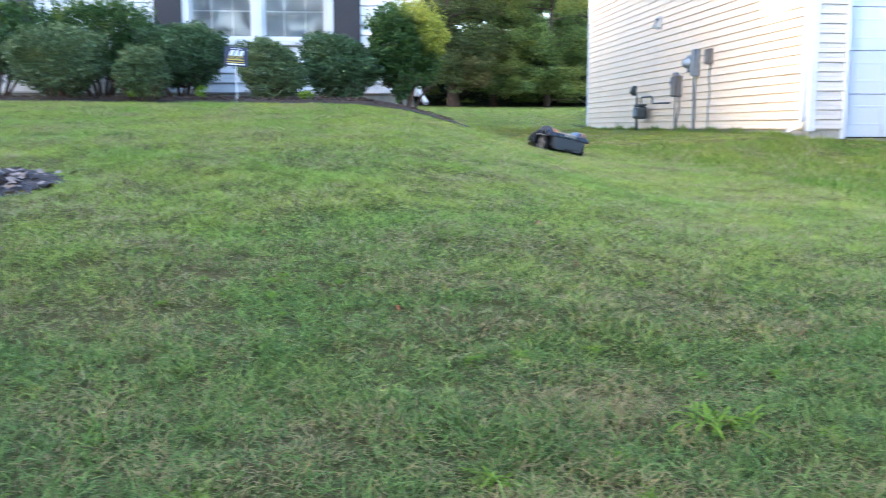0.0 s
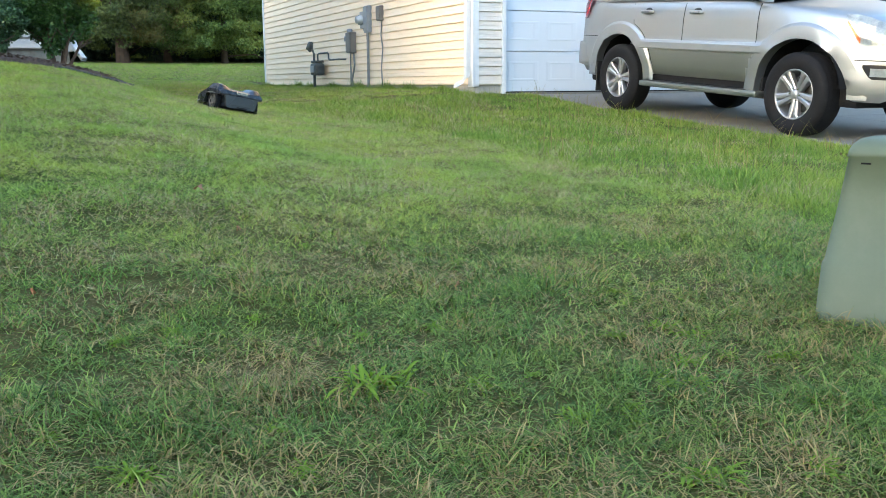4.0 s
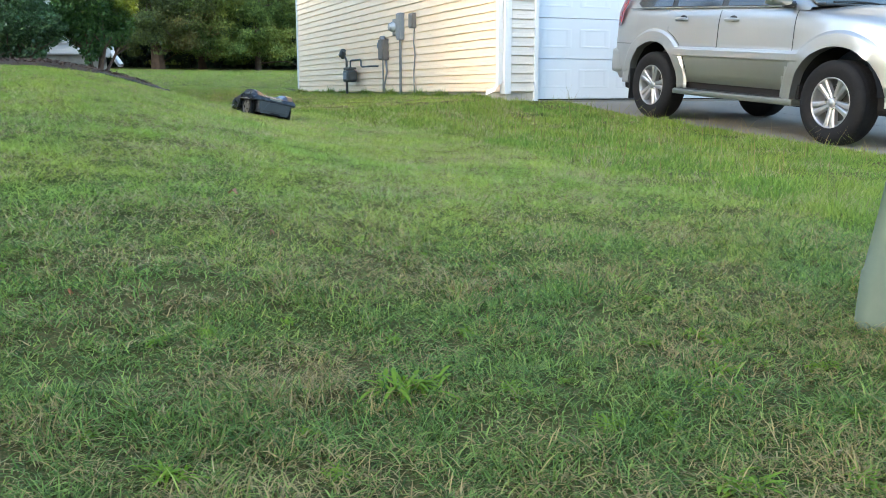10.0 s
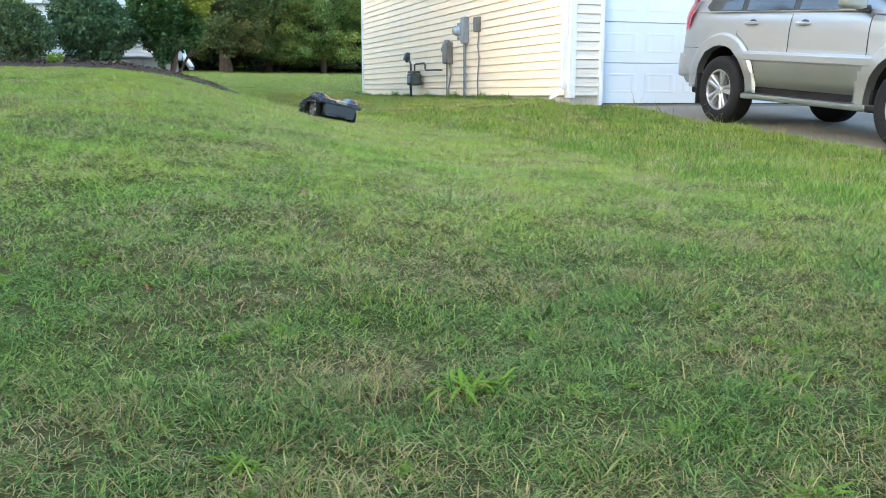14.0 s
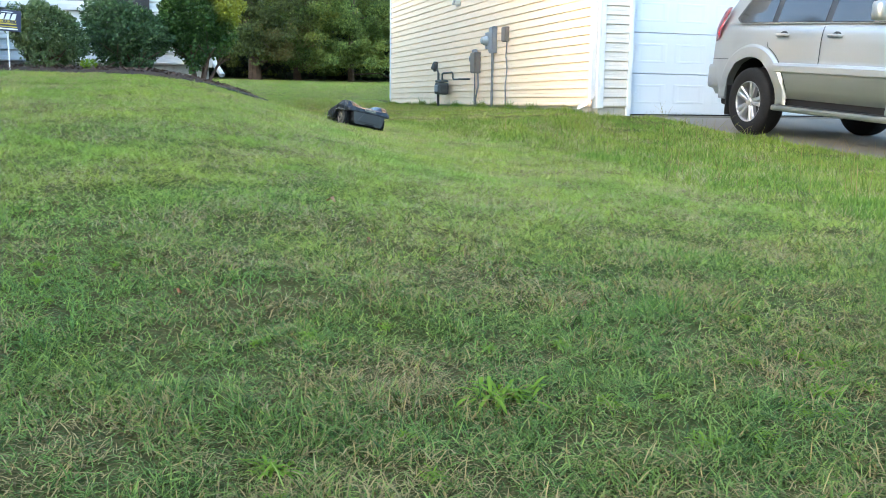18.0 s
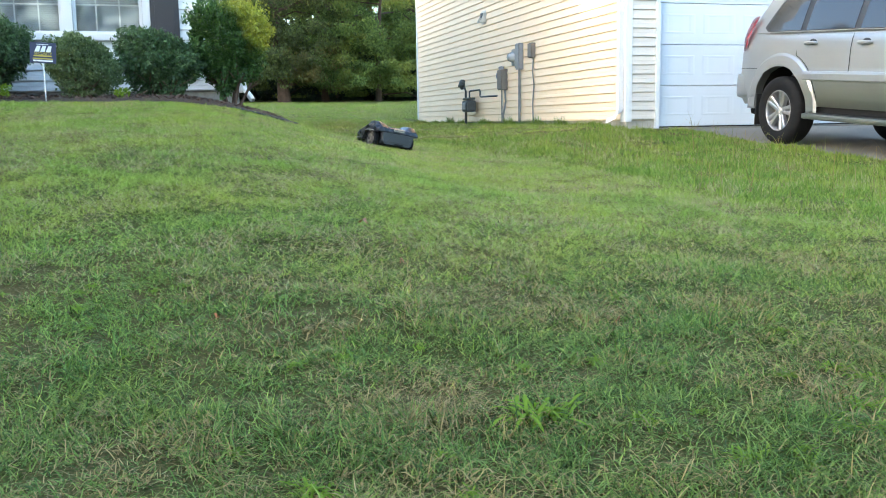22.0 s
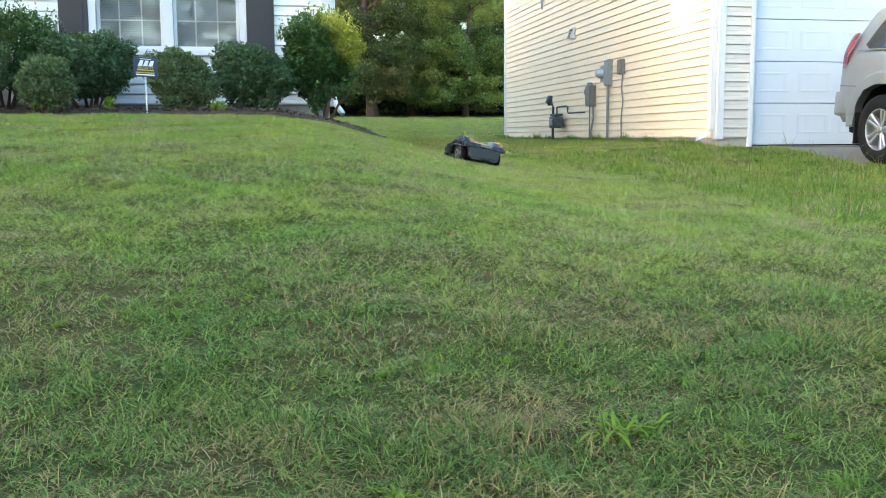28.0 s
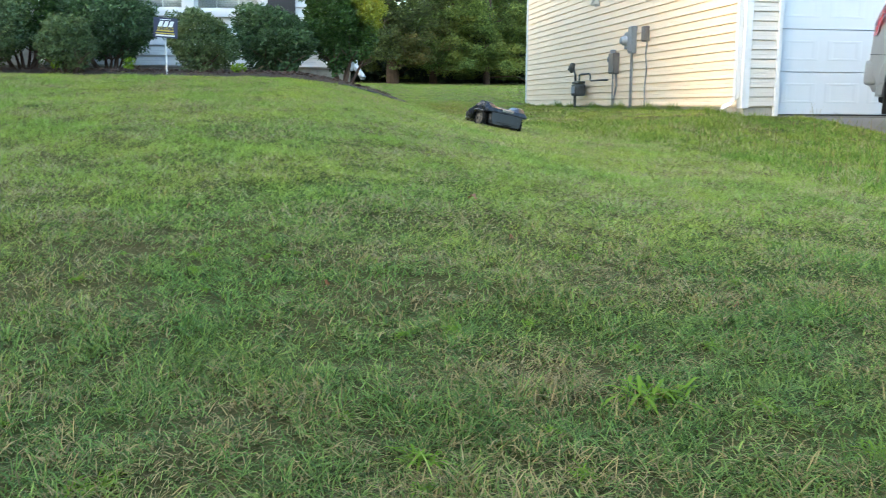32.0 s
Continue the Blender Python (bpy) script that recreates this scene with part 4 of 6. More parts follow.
def shrub(name, x, y, w, d, z0, z1, n, size, mat, label, seed, group="foundation shrubs", flat=1.0, shoots=0, stems=7, lumps=0.22, foot=0.8, slope=0.0, gaps=0.0):
    """A clipped shrub: woody stems from the bed and a shell of many small leaves. foot: its width at the base; slope: how the top falls along x; gaps: how broken the shell is."""
    r = np.random.default_rng(seed)
    g = place(x, y)
    e = empty(name, g, label, "shrub", group)
    zc, hz = (z0 + z1) / 2 - g.z, (z1 - z0) / 2
    for k in range(stems):
        a = 2 * math.pi * k / stems + r.uniform(-0.4, 0.4)
        tip = Vector((math.cos(a) * w * 0.36 * r.uniform(0.4, 1), math.sin(a) * d * 0.36 * r.uniform(0.4, 1), zc + hz * r.uniform(-0.3, 0.5)))
        b = Vector((math.cos(a) * 0.05, math.sin(a) * 0.05, -0.05))
        m = b.lerp(tip, 0.5) + Vector((r.uniform(-0.05, 0.05), r.uniform(-0.05, 0.05), -0.04))
        bm = bmesh.new()
        tube(bm, (b, b.lerp(m, 0.5), m, tip), (0.022, 0.019, 0.015, 0.006), 6)
        for q in range(3):
            t2 = m + Vector((math.cos(a + q - 1), math.sin(a + q - 1), 0.6)) * r.uniform(0.1, 0.22)
            tube(bm, (m, t2), (0.009, 0.004), 5)
        part("stem", bm, M_BARK, e)
    dirs = r.normal(0, 1, (n, 3))
    dirs /= np.linalg.norm(dirs, axis=1)[:, None]
    rad = 1 - np.abs(r.normal(0, 0.16, n))
    inner = r.uniform(0, 1, n) < 0.18
    rad[inner] = r.uniform(0.3, 0.9, inner.sum())
    rad = rad * lumpy(dirs, seed, lumps)
    p = 2 / flat ** 1.8
    box_ = dirs / (np.abs(dirs) ** p).sum(1)[:, None] ** (1 / p)
    c = box_ * rad[:, None] * np.array([w / 2, d / 2, hz])
    rise = c[:, 2] / (2 * hz) + 0.5
    c[:, :2] *= (foot + (1 - foot) * np.clip(rise, 0, 1) ** 0.8)[:, None]
    c[:, 2] += slope * c[:, 0] * np.clip(rise, 0, 1)
    keep = ~((c[:, 2] < -hz * 0.55) & (r.uniform(0, 1, n) < 0.45))
    if gaps:
        hole = np.array([noise.noise((p[0] * 7 + seed, p[1] * 7, p[2] * 7)) for p in c])
        keep &= hole > -0.28 + (1 - gaps) * -0.5
    c, dd = c[keep], dirs[keep]
    if shoots:
        add = []
        for k in range(shoots):
            a, q = r.uniform(0, 2 * math.pi), r.uniform(0.2, 0.95)
            p = np.array([math.cos(a) * q * w / 2, math.sin(a) * q * d / 2, hz * math.sqrt(max(0, 1 - q * q * 0.8)) * 0.95])
            lean = r.normal(0, 0.25, 2)
            for s in np.linspace(0, r.uniform(0.06, 0.20), 10):
                add.append(p + np.array([lean[0] * s, lean[1] * s, s]) + r.normal(0, 0.012, 3))
        c = np.concatenate([c, add])
        dd = np.concatenate([dd, np.tile((0, 0, 1.0), (len(add), 1))])
    piece("crown", leaf_mesh("crown", c + np.array([0, 0, zc]), size, r, 0.1, 0.5, dd * 0.8), mat, e)
    return e


shrub("dark_shrub", -7.64, -0.32, 1.14, 0.95, 0.46, 1.17, 24000, 0.0175, F_HOLLY, "wide dark green holly shrub trimmed flat on top", 11, flat=0.85, foot=0.62, gaps=0.5, lumps=0.3)
shrub("small_shrub", -7.94, -1.0, 0.63, 0.56, 0.31, 0.87, 13000, 0.0150, F_BOX, "small round olive green shrub", 12, foot=0.9, gaps=0.4, lumps=0.3)
shrub("round_shrub", -6.60, -0.80, 0.76, 0.68, 0.30, 0.965, 18000, 0.0155, F_BOX, "round light green shrub with small leaves", 13, foot=0.86, slope=-0.24, gaps=0.45, lumps=0.32)
shrub("dark_shrub", -5.83, -0.50, 1.02, 0.90, 0.32, 1.05, 25000, 0.0175, F_HOLLY, "broad rounded dark green holly shrub falling to one side", 14, foot=0.72, slope=-0.30, gaps=0.5, lumps=0.34)
shrub("golden_shrub", -5.10, -0.38, 1.02, 0.86, 0.40, 1.36, 30000, 0.0190, F_GOLD, "tall open shrub with bare stems, sunlit gold painted towards top and right", 15, shoots=210, stems=6, lumps=0.38, flat=0.80, foot=0.46, gaps=0.7)
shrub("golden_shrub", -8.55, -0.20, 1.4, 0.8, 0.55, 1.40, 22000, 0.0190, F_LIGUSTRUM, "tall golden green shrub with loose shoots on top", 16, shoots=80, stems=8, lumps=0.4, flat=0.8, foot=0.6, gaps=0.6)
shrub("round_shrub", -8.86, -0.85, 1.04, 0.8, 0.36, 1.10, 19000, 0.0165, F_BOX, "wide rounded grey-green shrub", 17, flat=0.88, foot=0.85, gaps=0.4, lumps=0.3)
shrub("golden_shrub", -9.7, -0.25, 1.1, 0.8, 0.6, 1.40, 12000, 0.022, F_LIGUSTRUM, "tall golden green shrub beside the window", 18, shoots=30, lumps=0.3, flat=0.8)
shrub("seedling", -7.33, -0.98, 0.13, 0.13, 0.33, 0.47, 160, 0.017, F_WEED, "small bright green seedling in the mulch", 19, group="bed seedlings", stems=2)
shrub("seedling", -6.22, -1.0, 0.18, 0.14, 0.31, 0.42, 180, 0.017, F_WEED, "small bright green seedling in the mulch", 20, group="bed seedlings", stems=2)
shrub("seedling", -8.02, -1.1, 0.12, 0.12, 0.33, 0.44, 120, 0.017, F_WEED, "small bright green seedling in the mulch", 21, group="bed seedlings", stems=2)

# ---- security yard sign ----
sign = empty("yard_sign", place(-6.93, -1.2), "navy blue security yard sign on a white metal stake", "sign")
sz = sign.matrix_basis.translation.z
part("stake", tube(bmesh.new(), ((0, 0.012, -0.15), (0, 0.012, 0.55)), 0.0065, 8), M_POST, sign, "white metal stake")
turn = Matrix.Translation((0.0, -0.004, 0.655 - sz)) @ Matrix.Rotation(radians(8), 4, "Z") @ Matrix.Rotation(radians(3), 4, "Y") @ Matrix.Diagonal((0.82, 1, 0.85, 1))
def on_sign(x0, x1, z0, z1, lift, mat, name):
    bm = bmesh.new()
    box(bm, x0, x1, -0.004 - lift, -lift + 0.0, z0, z1, m=turn)
    return part(name, bm, mat, sign)
bm = bmesh.new()
box(bm, -0.145, 0.145, -0.004, 0.004, 0.0, 0.235, 0.002, m=turn)
part("panel", bm, M_NAVY, sign, "navy plastic panel")
on_sign(-0.105, 0.095, 0.075, 0.088, 0.004, M_SIGNGOLD, "printed_rule")
on_sign(-0.115, 0.105, 0.045, 0.056, 0.004, M_SIGNGOLD, "printed_rule")
on_sign(-0.11, 0.11, 0.018, 0.034, 0.004, M_SIGNWHITE, "printed_bar")
on_sign(-0.07, 0.06, 0.208, 0.216, 0.004, M_SIGNWHITE, "printed_bar")
for k in range(3):
    bm = bmesh.new()
    x = -0.095 + k * 0.062
    prism(bm, ((x, 0.128), (x + 0.052, 0.128), (x + 0.070, 0.195), (x + 0.030, 0.195)), "y", -0.008, -0.004)
    bmesh.ops.transform(bm, matrix=turn, verts=bm.verts)
    part("emblem_block", bm, M_SIGNWHITE, sign)
words = new("lettering", bpy.data.curves.new("lettering", "FONT"))
words.data.body, words.data.size, words.data.align_x, words.data.extrude = "SECURITY", 0.044, "CENTER", 0.001
bpy.context.view_layer.update()
letters = bpy.data.meshes.new_from_object(words.evaluated_get(bpy.context.evaluated_depsgraph_get()))
bpy.data.objects.remove(words)
piece("lettering", letters, M_SIGNGOLD, sign, "gold capital lettering", turn @ Matrix.Translation((0.0, -0.0055, 0.094)) @ Matrix.Rotation(radians(90), 4, "X"))


# ---- woods behind, and across the street ----
def tree(name, x, y, h, wide, n, size, mat, seed, label, low=1.7, trunk=0.16, droop=0, group="trees behind the houses"):
    r = np.random.default_rng(seed)
    g = place(x, y)
    e = empty(name, g, label, "tree", group)
    bm = bmesh.new()
    lean = r.normal(0, 0.02, 2)
    stem = [Vector((lean[0] * z + 0.12 * math.sin(z * 0.5 + seed), lean[1] * z, z)) for z in np.linspace(-0.2, h * 0.85, 9)]
    tube(bm, stem, [trunk * (1.35 if k == 0 else 1 - 0.11 * k) for k in range(9)], 10)
    k = 26
    clumps = []
    for i in range(k):
        z = low + (h - low) * ((i + 0.5) / k) ** 0.9
        reach = wide * (0.55 + 0.45 * math.sin(math.pi * min(1, (z - low) / (h - low) * 0.8 + 0.2))) * r.uniform(0.6, 1.1)
        a = i * 2.4 + r.uniform(-0.4, 0.4)
        s = stem[0].lerp(stem[-1], min(1, max(0, (z - 0.5) / (h * 0.85))))
        tip = s + Vector((math.cos(a) * reach, math.sin(a) * reach, r.uniform(-0.5, 0.5)))
        mid = s.lerp(tip, 0.5) + Vector((0, 0, 0.3))
        tube(bm, (s, mid, tip), (trunk * 0.33, trunk * 0.2, 0.015), 6)
        for q, sc in ((mid, 0.8), (tip, 0.9), (s.lerp(tip, 0.8), 1.0)):
            for _ in range(2):
                clumps.append((*(q + Vector(r.normal(0, 0.34, 3)) + Vector((0, 0, -0.15))), sc * r.uniform(0.35, 0.75)))
    part("trunk", bm, M_BARK, e, "brown trunk with spreading limbs")
    for _ in range(droop):
        a = r.uniform(math.pi, 2 * math.pi)
        q = wide * r.uniform(0.35, 1.0)
        clumps.append((math.cos(a) * q, math.sin(a) * q, low + r.uniform(0, 1) * 2.2, r.uniform(0.35, 0.7)))
    clumps = np.array(clumps)
    n = int(n * 1.55)
    pick = r.integers(0, len(clumps), n)
    off = r.normal(0, 0.38, (n, 3)) * np.array([1, 1, 0.55])
    off[:, 2] -= 0.35 * np.hypot(off[:, 0], off[:, 1])
    c = clumps[pick, :3] + off * clumps[pick, 3:4]
    c = c[c[:, 2] > low - 0.5]
    piece("crown", leaf_mesh("crown", c, size, r, 0.7, 0.45), mat, e, "uneven leafy crown")
    return e


WOODS = []
for k, (x, y, h, wide, n, low, tr, mat) in enumerate((
        (-1.75, 25.5, 9.5, 2.3, 40000, 1.0, 0.22, F_TREEB), (0.2, 27.0, 9.0, 2.6, 46000, 0.7, 0.14, F_TREE), (2.3, 26.0, 10.0, 2.8, 46000, 0.7, 0.11, F_TREE),
        (4.6, 27.5, 9.5, 2.7, 38000, 0.7, 0.14, F_TREE), (-4.2, 27.5, 10.0, 2.6, 14000, 1.6, 0.16, F_TREE), (-6.8, 29.0, 10.0, 2.8, 9000, 1.6, 0.16, F_TREE),
        (1.2, 31.0, 12.0, 3.0, 13000, 1.8, 0.2, F_TREE), (-2.6, 31.5, 12.0, 3.0, 13000, 1.8, 0.2, F_TREEB), (5.4, 32.5, 12.0, 3.2, 11000, 1.8, 0.2, F_TREE), (-7.5, 33.5, 12.0, 3.2, 8000, 1.8, 0.2, F_TREE))):
    WOODS.append(tree("tree", x, y, h, wide, n, 0.052 if y < 28.5 else 0.066, mat, 40 + k, "broad-leaved tree with brownish autumn tinges" if mat is F_TREEB else "broad-leaved tree with drooping green leaves", low, tr, 64 if y < 28.5 else 12))
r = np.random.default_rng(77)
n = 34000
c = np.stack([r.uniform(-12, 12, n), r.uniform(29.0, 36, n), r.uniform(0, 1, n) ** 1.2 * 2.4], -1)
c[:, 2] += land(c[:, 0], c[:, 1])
under = tagged(piece("understory", leaf_mesh("understory", c, 0.16, r, 0.3, 0.6), F_DARK), "leafy undergrowth at the edge of the woods, blackened for canopy shade", "undergrowth", kind="stuff")
n = 80000
c = np.stack([r.uniform(-14, 13, n), r.uniform(37.0, 43, n), r.uniform(0, 12, n)], -1)
c = c[np.array([noise.noise((a * 0.9, q * 0.9, 3)) for a, _, q in c]) > -0.12]
c[:, 2] += land(c[:, 0], c[:, 1])
tagged(piece("far_woods", leaf_mesh("far_woods", c, 0.20, r, 0.5, 0.5), F_FAR), "dense green woods in the distance", "woods", kind="stuff")
for k, (x, y) in enumerate(((-22, -42), (-13.5, -41), (-5.5, -46), (4, -43), (14, -46), (26, -43))):
    copy_thing(WOODS[7 if k in (1, 4) else 6 + k % 4], Matrix.Translation(place(x, y)) @ Matrix.Rotation(k * 1.3, 4, "Z") @ Matrix.Diagonal((1.35, 1.35, 1.35, 1)))["group"] = "trees across the street"
for k in range(15):
    copy_thing(WOODS[6 + (k * 3) % 4], Matrix.Translation(place(-36 + k * 5.0, -50 - 2.5 * (k % 3))) @ Matrix.Rotation(k * 0.9, 4, "Z") @ Matrix.Diagonal((1.45, 1.45, 1.3, 1)))["group"] = "trees across the street"

# ---- utility pedestal in the lawn ----
pc = place(-3.355, -9.253)
ped = empty("utility_pedestal", pc, "grey-green plastic utility pedestal standing in the lawn", "utility pedestal")
bm = bmesh.new()
rings = []
for z, s, rr in ((-0.12, 0.152, 0.05), (0.16, 0.138, 0.05), (0.165, 0.133, 0.05), (0.34, 0.106, 0.045), (0.462, 0.0900, 0.041), (0.465, 0.0940, 0.042), (0.478, 0.0925, 0.042), (0.497, 0.084, 0.040), (0.511, 0.068, 0.036), (0.52, 0.04, 0.03), (0.523, 0.008, 0.006)):
    ring = []
    for cx, cy, a0 in ((1, 1, 0), (-1, 1, 90), (-1, -1, 180), (1, -1, 270)):
        for q in range(6):
            a = radians(a0 + q * 18)
            ring.append(bm.verts.new((cx * (s - rr) + math.cos(a) * rr, cy * (s - rr) + math.sin(a) * rr, z)))
    rings.append(ring)
for a, b in zip(rings, rings[1:]):
    for i in range(24):
        bm.faces.new((a[i], a[(i + 1) % 24], b[(i + 1) % 24], b[i]))
bm.faces.new(rings[-1])
bmesh.ops.transform(bm, matrix=Matrix.Rotation(radians(35), 4, "Z"), verts=bm.verts)
part("shell", bm, M_PED, ped, smooth=True)
bm = bmesh.new()
box(bm, -0.052, -0.026, -0.0950, -0.085, 0.446, 0.451, m=Matrix.Rotation(radians(-55), 4, "Z"))
part("latch_slot", bm, M_DARK, ped)

# ---- silver sport utility vehicle ----
PITCH = math.degrees(math.atan2(drive_z(-1.89) - drive_z(-4.66), 2.77))
car = empty("suv", pose(1.875, -1.85, drive_z(-1.85) + 0.010, PITCH, 0, 0), "silver sport utility vehicle parked on the concrete driveway", "car")
R_TYRE, AXLES = 0.388, (0.0, 2.77)


def lerp_tab(v, tab):
    return float(np.interp(v, [a for a, _ in tab], [b for _, b in tab]))


SHOULDER = ((-0.94, 1.15), (-0.86, 1.24), (-0.5, 1.27), (2.1, 1.24), (2.35, 1.205), (2.9, 1.15), (3.35, 1.08), (3.56, 0.98), (3.66, 0.86))
CROWN = ((-0.94, 0.02), (2.1, 0.03), (2.35, 0.09), (2.6, 0.095), (3.2, 0.075), (3.5, 0.06), (3.66, 0.03))
BOTTOM = ((-0.94, 0.50), (-0.8, 0.43), (-0.5, 0.46), (-0.4, 0.46), (2.3, 0.46), (3.1, 0.44), (3.3, 0.36), (3.5, 0.36), (3.66, 0.46))
NARROW = ((-0.94, 0.155), (-0.91, 0.09), (-0.84, 0.045), (-0.66, 0.018), (-0.4, 0.0), (2.6, 0.0), (2.95, 0.025), (3.2, 0.075), (3.42, 0.16), (3.56, 0.26), (3.66, 0.42))
SIDE = ((0.0, 0.845), (0.08, 0.885), (0.22, 0.902), (0.45, 0.905), (0.60, 0.900), (0.78, 0.893), (0.90, 0.878), (0.96, 0.862), (1.0, 0.838))


def flare(u, z):
    out = 0.0
    for a in AXLES:
        d = math.hypot(u - a, z - R_TYRE)
        out = max(out, 0.012 * float(smooth((0.70 - d) / 0.12)))
    return out


# wheel arch flare: growth from the arch, height off the side
FLARE = ((-0.010, -0.085), (-0.010, 0.027), (0.050, 0.029), (0.104, 0.025), (0.120, 0.017), (0.144, -0.004))


def car_side(u, s):
    """Half width and height at a share s of the way from sill to shoulder."""
    zb, zs = lerp_tab(u, BOTTOM), lerp_tab(u, SHOULDER)
    z = zb + (zs - zb) * s
    w = lerp_tab(s, SIDE) - lerp_tab(u, NARROW)
    if -0.3 < u < 3.1 and z < 0.845:
        w += 0.014 * float(smooth((0.845 - z) / 0.025))
    return w + flare(u, z), z


us = np.concatenate([np.linspace(-0.94, -0.8, 6)[:-1], np.linspace(-0.8, 3.4, 106), np.linspace(3.4, 3.66, 9)[1:]])
ss = np.array([0, .04, .08, .13, .18, .24, .30, .36, .42, .47, .50, .54, .58, .62, .66, .70, .74, .78, .82, .86, .90, .93, .96, .98, 1.0])
NS, NT = len(ss), 7
ARCH = 0.515


def body_half(sign):
    vs, fs = [], []
    for u in us:
        for s in ss:
            w, z = car_side(u, s)
            uu = u
            for a in AXLES:
                dx, dz = u - a, z - R_TYRE
                d = math.hypot(dx, dz)
                if abs(d - ARCH) < 0.033 and d > 0:
                    uu, z = a + dx / d * ARCH, R_TYRE + dz / d * ARCH
                    w = car_side(uu, (z - lerp_tab(uu, BOTTOM)) / (lerp_tab(uu, SHOULDER) - lerp_tab(uu, BOTTOM)))[0]
            vs.append((sign * w, -uu, z))
        w1, z1 = car_side(u, 1.0)
        cr = lerp_tab(u, CROWN)
        for t in np.linspace(0, 1, NT + 1)[1:]:
            vs.append((sign * w1 * (1 - t), -u, z1 + cr * math.sin(t * math.pi / 2) ** 0.8))
    row = NS + NT
    for i in range(len(us) - 1):
        for j in range(row - 1):
            q = (i * row + j, i * row + j + 1, (i + 1) * row + j + 1, (i + 1) * row + j)
            if j < NS - 1:
                if any(math.hypot(-vs[k][1] - a, vs[k][2] - R_TYRE) < ARCH - 0.002 for a in AXLES for k in q):
                    continue
            fs.append(q if sign > 0 else q[::-1])
    for i in (0, len(us) - 1):
        fs.append(tuple(range(i * row, i * row + row)))
    return vs, fs


va, fa = body_half(1)
vb, fb = body_half(-1)
body_me = swept("body", va + vb, fa + [tuple(k + len(va) for k in f) for f in fb])
for f in body_me.polygons:
    f.use_smooth = len(f.vertices) == 4
body_me.materials.append(M_SILVER)
body_me.materials.append(M_SILVERLAWN)
# low door faces take the silver with the painted lawn reflection
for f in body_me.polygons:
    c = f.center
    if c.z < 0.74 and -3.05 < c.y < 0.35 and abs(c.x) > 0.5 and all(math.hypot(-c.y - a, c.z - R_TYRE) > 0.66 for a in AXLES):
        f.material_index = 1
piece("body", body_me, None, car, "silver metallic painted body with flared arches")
part("underbody", boxed(-0.74, 0.74, -3.35, 0.8, 0.30, 0.50, 0.05), M_DARK, car)
for s in (-1, 1):
    for a in AXLES:
        bm = bmesh.new()
        lathe(bm, ((0.0, s * 0.52), (0.508, s * 0.52), (0.510, s * 0.885)), 40, "x", (0, -a, R_TYRE))
        bmesh.ops.delete(bm, geom=[v for v in bm.verts if v.co.z < 0.40], context="VERTS")
        part("wheel_liner", bm, M_DARK, car)

# greenhouse
def cab(u):
    """Cabin stations, rear to front, set along the body."""
    return float(np.interp(u, (-1.0, -0.7, -0.1, 1.3, 2.14), (-0.87, -0.38, 0.24, 1.58, 2.34)))


bm = bmesh.new()
secs = []
for u, zb, wb, zt, wt in [(cab(a[0]), *a[1:]) for a in ((-0.99, 1.23, 0.78, 1.235, 0.76), (-0.93, 1.22, 0.83, 1.45, 0.72), (-0.84, 1.22, 0.852, 1.74, 0.61), (-0.70, 1.22, 0.858, 1.795, 0.635), (-0.2, 1.22, 0.862, 1.825, 0.645), (0.5, 1.22, 0.862, 1.83, 0.65), (1.0, 1.22, 0.862, 1.815, 0.645), (1.2, 1.22, 0.86, 1.785, 0.64), (1.32, 1.22, 0.86, 1.735, 0.635), (1.6, 1.22, 0.858, 1.54, 0.69), (1.9, 1.22, 0.852, 1.375, 0.745), (2.14, 1.22, 0.84, 1.255, 0.80))]:
    pts = [(wb, zb), (wb + (wt - wb) * 0.45 + 0.012, zb + (zt - zb) * 0.5), (wt + 0.012, zt - 0.05 * min(1, (zt - zb) * 3)), (wt - 0.05, zt - 0.005), (wt * 0.5, zt + 0.02), (0, zt + 0.03)]
    row = [bm.verts.new((x, -u, z)) for x, z in pts] + [bm.verts.new((-x, -u, z)) for x, z in pts[-2::-1]]
    secs.append(row)
for a, b in zip(secs, secs[1:]):
    for i in range(len(a) - 1):
        bm.faces.new((a[i], a[i + 1], b[i + 1], b[i]))
bm.faces.new(secs[0])
bmesh.ops.recalc_face_normals(bm, faces=bm.faces)
part("cabin", bm, M_SILVER, car, "silver roof and pillars", True)


def side_wall_x(z):
    f = (z - 1.22) / 0.59
    return 0.862 + 0.012 * math.sin(math.pi * min(1, max(0, f))) + (0.655 - 0.862) * f + 0.012


